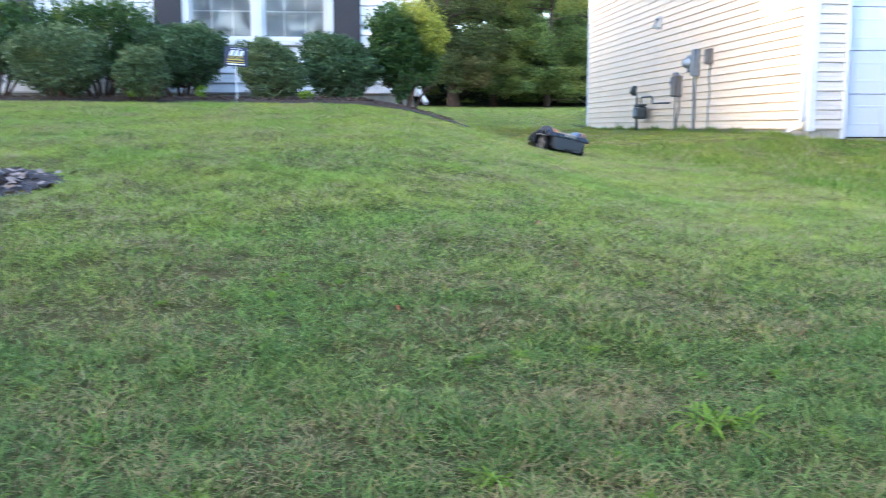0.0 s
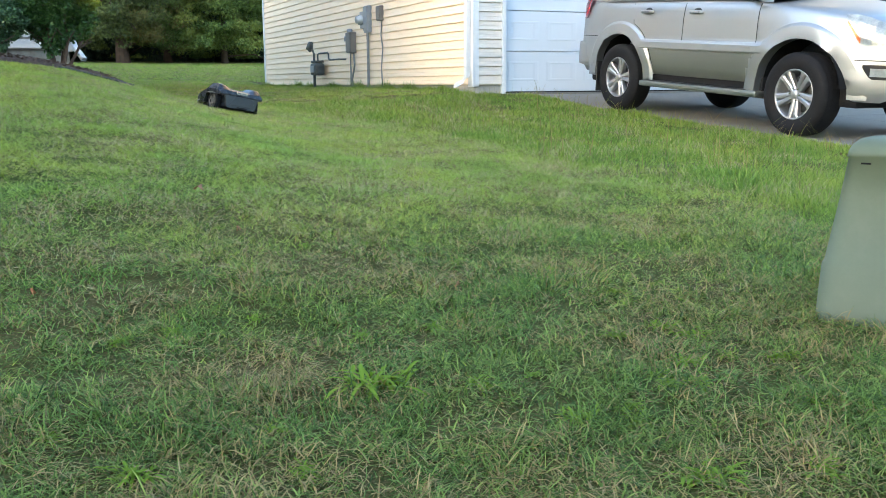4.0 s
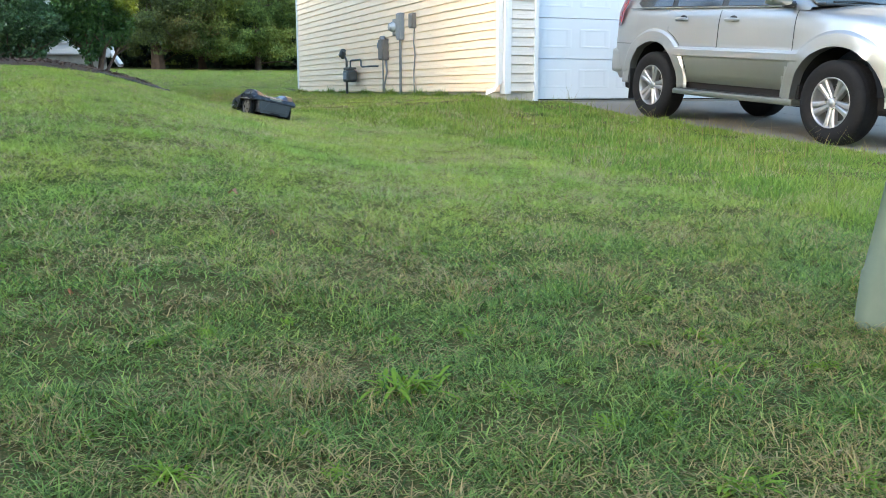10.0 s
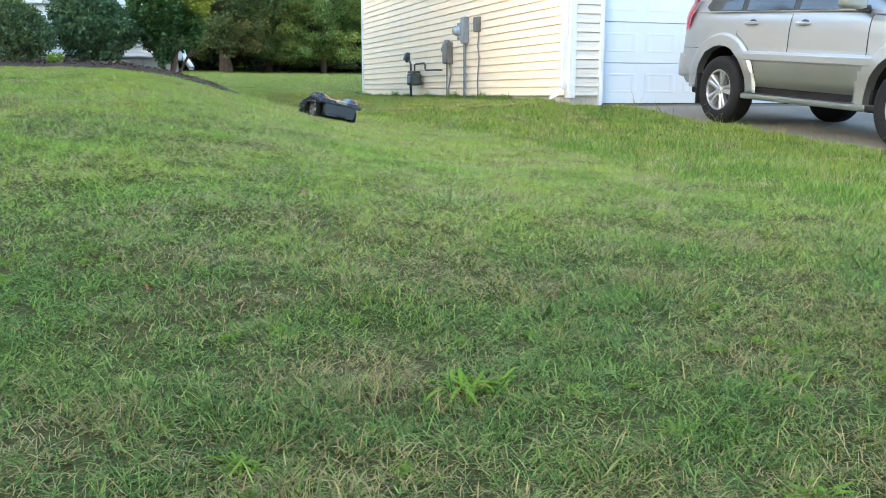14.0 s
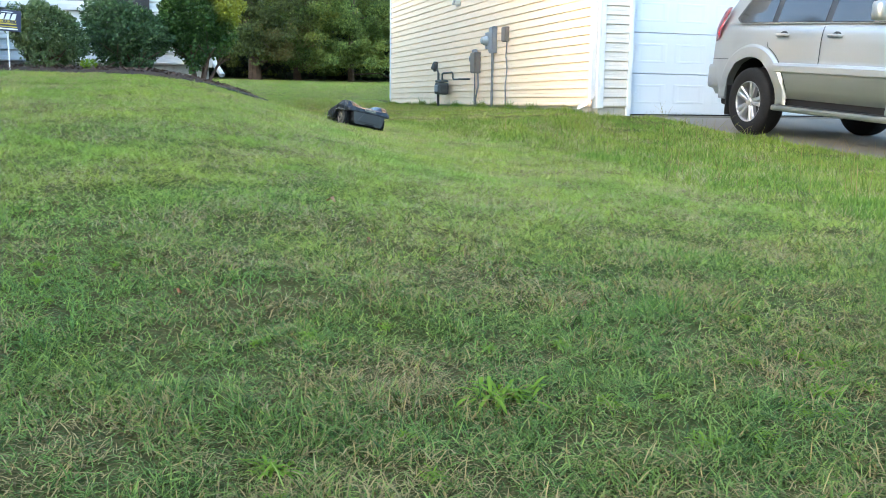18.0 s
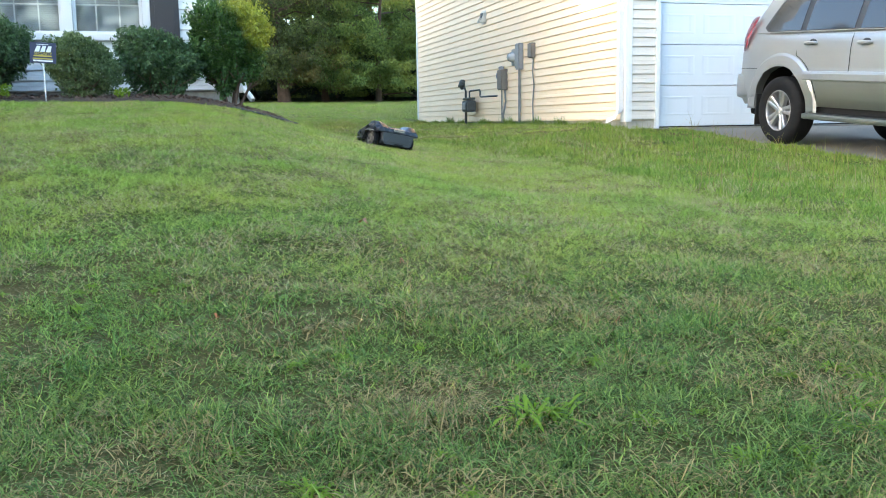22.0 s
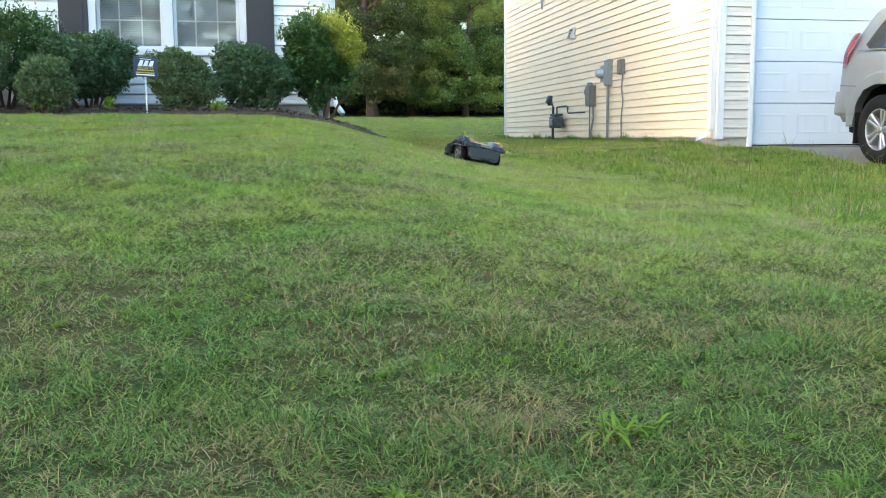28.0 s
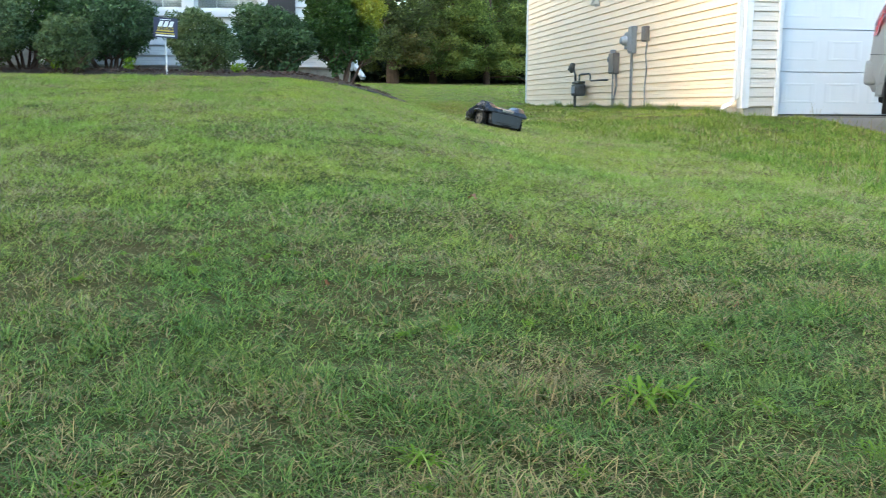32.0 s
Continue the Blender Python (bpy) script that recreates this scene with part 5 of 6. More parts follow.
def side_glass(sign, outline, name, mat, lift=0.0):
    """A flat pane laid on the slope of the cabin's side. Outline pairs: along, height."""
    bm = bmesh.new()
    outline = [(cab(a), b) for a, b in outline]
    n = len(outline)
    cu, cz = sum(p[0] for p in outline) / n, sum(p[1] for p in outline) / n
    fine = []
    for i in range(n):
        a, b = outline[i], outline[(i + 1) % n]
        fine += [(a[0] + (b[0] - a[0]) * k / 4, a[1] + (b[1] - a[1]) * k / 4) for k in range(4)]
    out = [bm.verts.new((sign * (side_wall_x(z) + lift), -u, z)) for u, z in fine]
    inn = [bm.verts.new((sign * (side_wall_x(z) + lift - 0.03), -u, z)) for u, z in fine]
    mid = [bm.verts.new((sign * (side_wall_x(cz + (z - cz) * 0.5) + lift + 0.002), -(cu + (u - cu) * 0.5), cz + (z - cz) * 0.5)) for u, z in fine]
    c = bm.verts.new((sign * (side_wall_x(cz) + lift + 0.002), -cu, cz))
    m = len(fine)
    for i in range(m):
        j = (i + 1) % m
        bm.faces.new((out[i], out[j], mid[j], mid[i]))
        bm.faces.new((mid[i], mid[j], c))
        bm.faces.new((inn[i], inn[j], out[j], out[i]))
    bmesh.ops.recalc_face_normals(bm, faces=bm.faces)
    return part(name, bm, mat, car, smooth=False)


for s in (-1, 1):
    side_glass(s, ((-0.74, 1.33), (-0.66, 1.265), (1.93, 1.245), (1.80, 1.33), (1.26, 1.70), (1.10, 1.735), (-0.36, 1.735), (-0.58, 1.62)), "window_surround", M_BLACKTRIM, -0.004)
    side_glass(s, ((-0.70, 1.335), (-0.64, 1.285), (-0.10, 1.285), (-0.10, 1.705), (-0.38, 1.705), (-0.55, 1.60)), "quarter_window", M_CARGLASS, 0.004)
    side_glass(s, ((0.0, 1.283), (0.80, 1.277), (0.80, 1.705), (0.0, 1.705)), "rear_door_window", M_CARGLASS, 0.004)
    side_glass(s, ((0.90, 1.276), (1.84, 1.27), (1.76, 1.35), (1.24, 1.67), (1.12, 1.705), (0.90, 1.705)), "front_door_window", M_CARGLASS, 0.004)
    bm = bmesh.new()
    tube(bm, [(s * (side_wall_x(1.26) + 0.010), -u, 1.268 - 0.006 * u) for u in np.linspace(-0.55, 2.15, 12)], 0.008, 6)
    part("belt_moulding", bm, M_SILVER, car, "bright belt moulding")
    # roof rail
    part("roof_rail", tube(bmesh.new(), [(s * 0.60, -cab(u), 1.80 + 0.075 * math.sin(math.pi * (u + 0.7) / 1.9) ** 0.35) for u in np.linspace(-0.695, 1.195, 16)], 0.016, 8), M_METER, car)
    # door seams, handles and mouldings
    for u0, u1 in ((1.13, 1.11), (2.24, 2.21)):
        bm = bmesh.new()
        pts = []
        for q in np.linspace(0.47, 0.985, 20):
            w, z = car_side(u0 + (u1 - u0) * q, q)
            pts.append((s * (w + 0.0022), -(u0 + (u1 - u0) * q), z))
        tube(bm, pts, 0.0036, 6)
        part("door_seam", bm, M_DARK, car)
    bm = bmesh.new()
    pts = []
    for ang in np.linspace(74, 152, 24):
        u, z = 0.0 + 0.67 * math.cos(radians(ang - 60)), R_TYRE + 0.67 * math.sin(radians(ang - 60))
        if z > 1.2 or u < 0.22:
            break
        q = (z - lerp_tab(u, BOTTOM)) / (lerp_tab(u, SHOULDER) - lerp_tab(u, BOTTOM))
        pts.append((s * (car_side(u, q)[0] + 0.0022), -u, z))
    pts.append((s * (car_side(0.2, 0.97)[0] + 0.002), -0.2, 1.24))
    tube(bm, pts, 0.0035, 5)
    part("door_seam", bm, M_DARK, car)
    for u in (0.49, 1.32):
        w, z = car_side(u, 0.845)
        # black disc paints the shade of the recess behind the handle
        shade_disc = part("handle_pocket", lathe(bmesh.new(), ((0.0, 0.004), (0.045, 0.003), (0.055, -0.004)), 18, "x", (0, 0, 0)), M_BLACKTRIM, car)
        shade_disc.matrix_basis = Matrix.Translation((s * (w - 0.001), -u, z + 0.010)) @ Matrix.Diagonal((s * 1.0, 1.25, 0.75, 1))
        bm = bmesh.new()
        tube(bm, ((s * (w + 0.004), -(u - 0.095), z + 0.004), (s * (w + 0.034), -(u - 0.07), z + 0.006), (s * (w + 0.040), -u, z + 0.006), (s * (w + 0.034), -(u + 0.07), z + 0.006), (s * (w + 0.004), -(u + 0.095), z + 0.004)), (0.015, 0.020, 0.022, 0.020, 0.015), 8)
        part("door_handle", bm, M_SILVER, car, "silver door handle")
    bm = bmesh.new()
    prev = None
    for u in np.linspace(0.44, 2.335, 28):
        w = car_side(u, 0.38)[0]
        ring = [bm.verts.new((s * (w + o), -u, z)) for o, z in ((-0.004, 0.738), (0.016, 0.741), (0.021, 0.752), (0.019, 0.812), (0.010, 0.838), (-0.004, 0.842))]
        if prev:
            for i in range(5):
                bm.faces.new((prev[i], prev[i + 1], ring[i + 1], ring[i]))
        prev = ring
    bmesh.ops.recalc_face_normals(bm, faces=bm.faces)
    part("side_moulding", bm, M_SILVER, car, "raised silver side moulding")
    for a in AXLES:
        bm = bmesh.new()
        prev = None
        # round over the wheel, with straight legs down to the sill or bumper
        foot_front, foot_back = (0.375, 0.33) if a else (0.44, 0.50)
        run = [(1, z) for z in np.linspace(foot_front, R_TYRE, 5)[:-1]] + [(0, q) for q in np.linspace(0, 180, 58)] + [(-1, z) for z in np.linspace(R_TYRE, foot_back, 5)[1:]]
        for leg, q in run:
            ring = []
            for grow, out in FLARE:
                rr = ARCH + grow
                u, z = (a + rr * leg, q) if leg else (a + rr * math.cos(radians(q)), R_TYRE + rr * math.sin(radians(q)))
                share = (z - lerp_tab(u, BOTTOM)) / (lerp_tab(u, SHOULDER) - lerp_tab(u, BOTTOM))
                wb = car_side(u, min(1, max(0.12, share)))[0] - flare(u, z)
                fade = 0.50 if leg else 0.50 + 0.50 * float(smooth(math.sin(radians(q)) / 0.75))
                if (u > a) == (a > 0):
                    # the end towards the bumper dies into it
                    fade *= 0.40 + 0.60 * float(smooth((z - 0.52) / 0.42))
                ring.append(bm.verts.new((s * (wb + (out * fade if out > 0 else out)), -u, z)))
            if prev:
                for i in range(len(ring) - 1):
                    bm.faces.new((prev[i], prev[i + 1], ring[i + 1], ring[i]))
                for i in (1, 3):
                    bm.edges.get((prev[i], ring[i])).smooth = False
            else:
                bm.faces.new(ring)
            prev = ring
        bm.faces.new(prev)
        bmesh.ops.recalc_face_normals(bm, faces=bm.faces)
        part("arch_flare", bm, M_SILVER, car, "wide flared silver wheel arch", True)
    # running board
    step = part("running_board", boxed(s * 0.94 if s < 0 else 0.74, -0.74 if s < 0 else 0.94, -2.32, -0.46, 0.322, 0.386, 0.022), M_SILVERLAWN, car, "silver running board")
    part("step_tread", boxed(-0.925 if s < 0 else 0.75, -0.75 if s < 0 else 0.925, -2.16, -0.58, 0.3865, 0.392, 0.002), M_BLACKTRIM, step)
    # near-black box in place of the shade between sill and step
    part("sill_shadow", boxed(-0.84 if s < 0 else 0.5, -0.5 if s < 0 else 0.84, -2.30, -0.46, 0.385, 0.52, 0.01), M_DARK, car)
    part("mud_flap", boxed(-0.90 if s < 0 else 0.66, -0.66 if s < 0 else 0.90, 0.44, 0.455, 0.20, 0.56, 0.004), M_BLACKTRIM, car)
    # mirror
    mir = part("door_mirror", boxed(-0.13, 0.13, -0.085, 0.05, -0.085, 0.10, 0.045), M_SILVER, car, "silver door mirror", True)
    mir.matrix_basis = Matrix.Translation((s * 1.03, -2.10, 1.345))
    part("mirror_arm", tube(bmesh.new(), ((s * 0.84, -2.13, 1.27), (s * 0.95, -2.10, 1.275)), 0.036, 8), M_BLACKTRIM, car)
    # lamps
    bm = bmesh.new()
    prev = None
    for z, ua, ub in ((1.07, -0.76, -0.905), (1.12, -0.72, -0.905), (1.22, -0.69, -0.885), (1.32, -0.66, -0.85), (1.42, -0.63, -0.80), (1.47, -0.62, -0.75)):
        ring = []
        for t in np.linspace(0, 1, 6):
            u = ua + (ub - ua) * t
            base_w = (car_side(max(u, -0.94), 0.8)[0] if z < 1.24 else side_wall_x(z) - 0.004 - lerp_tab(u, NARROW) * 0.6)
            ring.append(bm.verts.new((s * (base_w + 0.012 - 0.02 * t * t), -u, z)))
        if prev:
            for i in range(5):
                bm.faces.new((prev[i], prev[i + 1], ring[i + 1], ring[i]))
        prev = ring
    bmesh.ops.solidify(bm, geom=list(bm.faces), thickness=0.02)
    bmesh.ops.recalc_face_normals(bm, faces=bm.faces)
    part("tail_lamp", bm, M_TAIL, car, "tall red tail lamp", True)

    def lamp_patch(name, u0, u1, lowz, highz, mat, lift, steps=10):
        bm = bmesh.new()
        prev = None
        for k in range(steps + 1):
            u = u0 + (u1 - u0) * k / steps
            a, b = lowz(k / steps), highz(k / steps)
            ring = []
            for t in (0, 0.25, 0.5, 0.75, 1):
                z = a + (b - a) * t
                q = (z - lerp_tab(u, BOTTOM)) / (lerp_tab(u, SHOULDER) - lerp_tab(u, BOTTOM))
                ring.append(bm.verts.new((s * (car_side(u, min(1, q))[0] + lift), -u - lift * 0.7, z)))
            if prev:
                for i in range(4):
                    bm.faces.new((prev[i], prev[i + 1], ring[i + 1], ring[i]))
            prev = ring
        bmesh.ops.solidify(bm, geom=list(bm.faces), thickness=0.012)
        bmesh.ops.recalc_face_normals(bm, faces=bm.faces)
        return part(name, bm, mat, car, smooth=False)
    lamp_patch("head_lamp", 3.17, 3.64, lambda t: 1.085 - 0.235 * min(1, t * 2.6) ** 0.8, lambda t: 1.115 - 0.19 * t * t, M_LAMP, 0.012, 24)["label"] = "clear head lamp"
    lamp_patch("turn_signal", 3.205, 3.335, lambda t: 1.035 - 0.175 * t, lambda t: 1.055 - 0.155 * t, M_AMBER, 0.024, 8)["label"] = "amber corner lamp"
    lamp_patch("fog_lamp", 3.44, 3.60, lambda t: 0.585, lambda t: 0.655, M_LAMP, 0.010)
    lamp_patch("fog_lamp_bezel", 3.38, 3.64, lambda t: 0.66 - 0.10 * min(1, t * 4), lambda t: 0.685, M_BLACKTRIM, 0.004)
    bm = bmesh.new()
    pts = []
    for u in np.linspace(3.18, 3.64, 10):
        q = (0.72 - lerp_tab(u, BOTTOM)) / (lerp_tab(u, SHOULDER) - lerp_tab(u, BOTTOM))
        pts.append((s * (car_side(u, q)[0]), -u, 0.72))
    tube(bm, pts, 0.004, 5)
    part("bumper_seam", bm, M_DARK, car)
    bm = bmesh.new()
    pts = []
    for u in np.linspace(-0.93, -0.47, 10):
        q = (0.86 - lerp_tab(u, BOTTOM)) / (lerp_tab(u, SHOULDER) - lerp_tab(u, BOTTOM))
        pts.append((s * (car_side(u, q)[0] + 0.001), -u, 0.86))
    tube(bm, pts, 0.0035, 5)
    part("bumper_seam", bm, M_DARK, car)

# windscreen, wipers, rear glass, grille
def across(rows, name, mat, label):
    bm = bmesh.new()
    prev = None
    for u, z, w in rows:
        u = cab(u)
        ring = [bm.verts.new((w * t, -u - 0.05 * (1 - t * t), z + 0.012 * (1 - t * t))) for t in np.linspace(-1, 1, 13)]
        if prev:
            for i in range(12):
                bm.faces.new((prev[i], prev[i + 1], ring[i + 1], ring[i]))
        prev = ring
    bmesh.ops.recalc_face_normals(bm, faces=bm.faces)
    bmesh.ops.solidify(bm, geom=list(bm.faces), thickness=0.006)
    return part(name, bm, mat, car, label, True)
across(((2.11, 1.29, 0.755), (1.9, 1.405, 0.715), (1.6, 1.585, 0.655), (1.375, 1.735, 0.60)), "windscreen", M_SCREEN, "sloping windscreen reflecting the sky")
across(((-1.0, 1.28, 0.66), (-0.96, 1.45, 0.63), (-0.88, 1.70, 0.57)), "rear_window", M_CARGLASS, "dark rear window")
for x0, x1 in ((-0.62, -0.02), (0.10, 0.66)):
    part("wiper", tube(bmesh.new(), [(x0 + (x1 - x0) * t, -2.40 + 0.02 * t, 1.30 + 0.012 * math.sin(math.pi * t)) for t in np.linspace(0, 1, 6)], 0.011, 6), M_BLACKTRIM, car)
part("cowl", boxed(-0.74, 0.74, -2.42, -2.30, 1.265, 1.29, 0.01), M_BLACKTRIM, car)
part("rear_bumper", boxed(-0.875, 0.875, 0.62, 0.925, 0.50, 0.80, 0.055), M_SILVER, car, "silver rear bumper", True)
part("grille", boxed(-0.36, 0.36, -3.69, -3.63, 0.70, 0.92, 0.02), M_CHROME, car, "chrome front grille")
part("bumper_intake", boxed(-0.40, 0.40, -3.675, -3.64, 0.44, 0.56, 0.02), M_BLACKTRIM, car)

# wheels: tyre, rim with five split spokes, hub
def build_wheel():
    w = empty("wheel", Matrix.Identity(4), "", "")
    prof = [(0.215, 0.10), (0.245, 0.118), (0.30, 0.132), (0.345, 0.126), (0.372, 0.108), (0.384, 0.085), (0.388, 0.04), (0.388, -0.04), (0.384, -0.085), (0.372, -0.108), (0.30, -0.13), (0.22, -0.11)]
    tyre = part("tyre", lathe(bmesh.new(), prof, 56, "x"), M_TYRE, w, "black all-terrain tyre", True)
    bm = bmesh.new()
    for k in range(56):
        a = 2 * math.pi * k / 56
        for o, sh in ((-0.068, 0.0), (-0.024, 0.5), (0.024, 0.0), (0.068, 0.5)):
            aa = a + sh * 2 * math.pi / 56
            box(bm, o - 0.017, o + 0.017, -0.013, 0.013, 0.378, 0.3885 - 0.0035 * (abs(o) > 0.05), m=Matrix.Rotation(aa, 4, "X"))
    part("tread", bm, M_TYRE, tyre)
    rim = part("rim", lathe(bmesh.new(), ((0.10, -0.03), (0.20, -0.05), (0.212, 0.06), (0.216, 0.105), (0.224, 0.112), (0.236, 0.110), (0.238, 0.10)), 48, "x"), M_RIM, w, "silver alloy rim", True)
    part("brake_disc", lathe(bmesh.new(), ((0.0, -0.01), (0.165, -0.01), (0.165, 0.008), (0.0, 0.008)), 36, "x"), M_GAS, w)
    for k in range(5):
        a = 2 * math.pi * k / 5
        bm = bmesh.new()
        out, t = Vector((0, math.sin(a), math.cos(a))), Vector((0, math.cos(a), -math.sin(a)))
        for side in (-1, 1):
            prev = None
            for r, off, hw, x in ((0.040, 0.016, 0.018, 0.086), (0.085, 0.020, 0.0245, 0.090), (0.130, 0.0255, 0.0265, 0.096), (0.185, 0.033, 0.0295, 0.103), (0.228, 0.050, 0.046, 0.105)):
                p = out * r + t * (off * side) + Vector((x, 0, 0))
                ring = [bm.verts.new(p + t * (q * hw) + Vector((o, 0, 0))) for q, o in ((-1, -0.045), (-0.85, -0.004), (-0.4, 0.004), (0.4, 0.004), (0.85, -0.004), (1, -0.045))]
                if prev:
                    for i in range(5):
                        bm.faces.new((prev[i], prev[i + 1], ring[i + 1], ring[i]))
                prev = ring
        bmesh.ops.recalc_face_normals(bm, faces=bm.faces)
        part("spoke", bm, M_RIM, rim)
    part("hub_cap", lathe(bmesh.new(), ((0.0, 0.104), (0.034, 0.103), (0.042, 0.095), (0.043, 0.070)), 30, "x"), M_RIM, rim, smooth=True)
    part("hub_plate", lathe(bmesh.new(), ((0.0, 0.080), (0.060, 0.080), (0.066, 0.070), (0.068, 0.04)), 30, "x"), M_CABLE, rim)
    for k in range(6):
        a = 2 * math.pi * k / 6
        part("lug_nut", lathe(bmesh.new(), ((0.0, 0.100), (0.008, 0.099), (0.010, 0.080)), 8, "x", (0, math.sin(a) * 0.060, math.cos(a) * 0.060)), M_CHROME, rim)
    return w


def wheel_set(side, a, roll):
    """Moves a built wheel under the car: tyre, rim and disc are parts of the car."""
    w = build_wheel()
    m = Matrix.Translation((side * 0.795, -a, R_TYRE)) @ Matrix.Rotation(math.pi if side < 0 else 0, 4, "Z") @ Matrix.Rotation(roll, 4, "X")
    for ch in list(w.children):
        ch.parent = car
        ch.matrix_basis = m
    bpy.data.objects.remove(w)


for side, a, roll in ((-1, 0.0, -0.25), (-1, 2.77, -0.60), (1, 0.0, 0.9), (1, 2.77, 0.3)):
    wheel_set(side, a, roll)

# ---- robotic lawn mower ----
mx, my = -3.72, -2.20
tilt_nose = math.degrees(math.atan2(float(land(mx, my + 0.35)) - float(land(mx, my)), 0.35))
mower = empty("robotic_mower", pose(mx, my, float(land(mx, my)) - 0.016, tilt_nose * 0.8, 11.0, 15.0) @ Matrix.Diagonal((0.85, 0.85, 0.85, 1)), "dark grey robotic lawn mower with mud-stained wheels on the grass", "lawn mower")


def mower_form(sections, bevel):
    """Half sections (along, outline pairs) mirrored and skinned, with narrow rounded edges."""
    bm = bmesh.new()
    prev = None
    for u, pts in sections:
        ring = [bm.verts.new((x, u, z)) for x, z in pts] + [bm.verts.new((-x, u, z)) for x, z in pts[::-1] if x > 0]
        if prev:
            for i in range(len(ring)):
                bm.faces.new((prev[i], prev[(i + 1) % len(ring)], ring[(i + 1) % len(ring)], ring[i]))
        else:
            bm.faces.new(ring[::-1])
        prev = ring
    bm.faces.new(prev)
    bmesh.ops.recalc_face_normals(bm, faces=bm.faces)
    if bevel:
        sharp = [e for e in bm.edges if len(e.link_faces) == 2 and e.calc_face_angle(0) > 0.22]
        bmesh.ops.bevel(bm, geom=sharp, offset=bevel, segments=3, affect="EDGES", profile=0.6, clamp_overlap=True)
    return bm


CH = ((-0.222, 0.178, 0.078, 0.215), (-0.10, 0.182, 0.062, 0.235), (0.08, 0.185, 0.06, 0.235), (0.13, 0.22, 0.06, 0.215), (0.28, 0.225, 0.06, 0.17), (0.38, 0.20, 0.064, 0.135), (0.44, 0.14, 0.072, 0.11))
part("chassis", mower_form([(u, ((w * 0.90, z0), (w, z0 + 0.03), (w, z1 - 0.03), (w * 0.9, z1))) for u, w, z0, z1 in CH], 0.006), M_MOWER, mower, "dark grey plastic body")
# upper shell: a flat-topped hump over each wheel, a dished middle, a falling nose
SH = ((-0.236, 0.225, 0.196, 0.206, 0.216, 0.214), (-0.222, 0.258, 0.192, 0.224, 0.250, 0.246), (-0.150, 0.270, 0.188, 0.240, 0.300, 0.262), (-0.030, 0.275, 0.192, 0.246, 0.314, 0.266), (0.040, 0.275, 0.190, 0.246, 0.306, 0.262), (0.090, 0.273, 0.165, 0.238, 0.276, 0.252), (0.130, 0.270, 0.092, 0.226, 0.256, 0.242), (0.250, 0.258, 0.074, 0.196, 0.210, 0.205), (0.350, 0.238, 0.068, 0.166, 0.176, 0.174), (0.425, 0.195, 0.066, 0.136, 0.146, 0.146), (0.470, 0.115, 0.068, 0.108, 0.116, 0.116))
part("cover", mower_form([(u, ((w * 0.90, low), (w, low + 0.004), (w, zs), (w * 0.84, zh), (w * 0.60, zh - 0.004), (w * 0.40, zc), (w * 0.2, zc))) for u, w, low, zs, zh, zc in SH], 0.011), M_MOWERTOP, mower, "glossy dark upper shell with a hump over each wheel", True)
# tail: a panel with a raised field
bm = bmesh.new()
prism(bm, ((-0.16, 0.066), (0.16, 0.066), (0.178, 0.090), (0.200, 0.205), (-0.200, 0.205), (-0.178, 0.090)), "y", -0.234, -0.200)
tail = part("rear_panel", bm, M_MOWER, mower)
bm = bmesh.new()
fa = [bm.verts.new((x, -0.2345, z)) for x, z in ((-0.142, 0.092), (0.150, 0.092), (0.150, 0.178), (0.128, 0.196), (-0.082, 0.196))]
fb = [bm.verts.new((x, -0.2395, z)) for x, z in ((-0.135, 0.097), (0.147, 0.097), (0.147, 0.176), (0.126, 0.193), (-0.079, 0.193))]
for i in range(5):
    bm.faces.new((fa[i], fa[(i + 1) % 5], fb[(i + 1) % 5], fb[i]))
bm.faces.new(fb)
bmesh.ops.recalc_face_normals(bm, faces=bm.faces)
part("rear_inset", bm, M_MOWER, tail)
part("carry_recess", boxed(-0.045, 0.075, -0.2375, -0.2343, 0.067, 0.084, 0.001), M_DARK, tail)
lm = Matrix.Translation((0.0, -0.2305, 0.2330)) @ Matrix.Rotation(radians(-24), 4, "X")
lab = part("label_strip", box(bmesh.new(), -0.066, 0.066, -0.004, 0.002, -0.011, 0.011, m=lm), M_LABEL, mower, "worn pale label strip")
for k, w in enumerate((0.9, 0.6, 1.1, 0.7, 1.0, 0.8, 1.2, 0.6)):
    part("label_bar", box(bmesh.new(), -0.0055 * w, 0.0055 * w, -0.0062, -0.0042, -0.007, 0.007 - 0.003 * (k % 2), m=lm @ Matrix.Translation((-0.054 + k * 0.0155, 0, 0))), M_MOWER, lab)
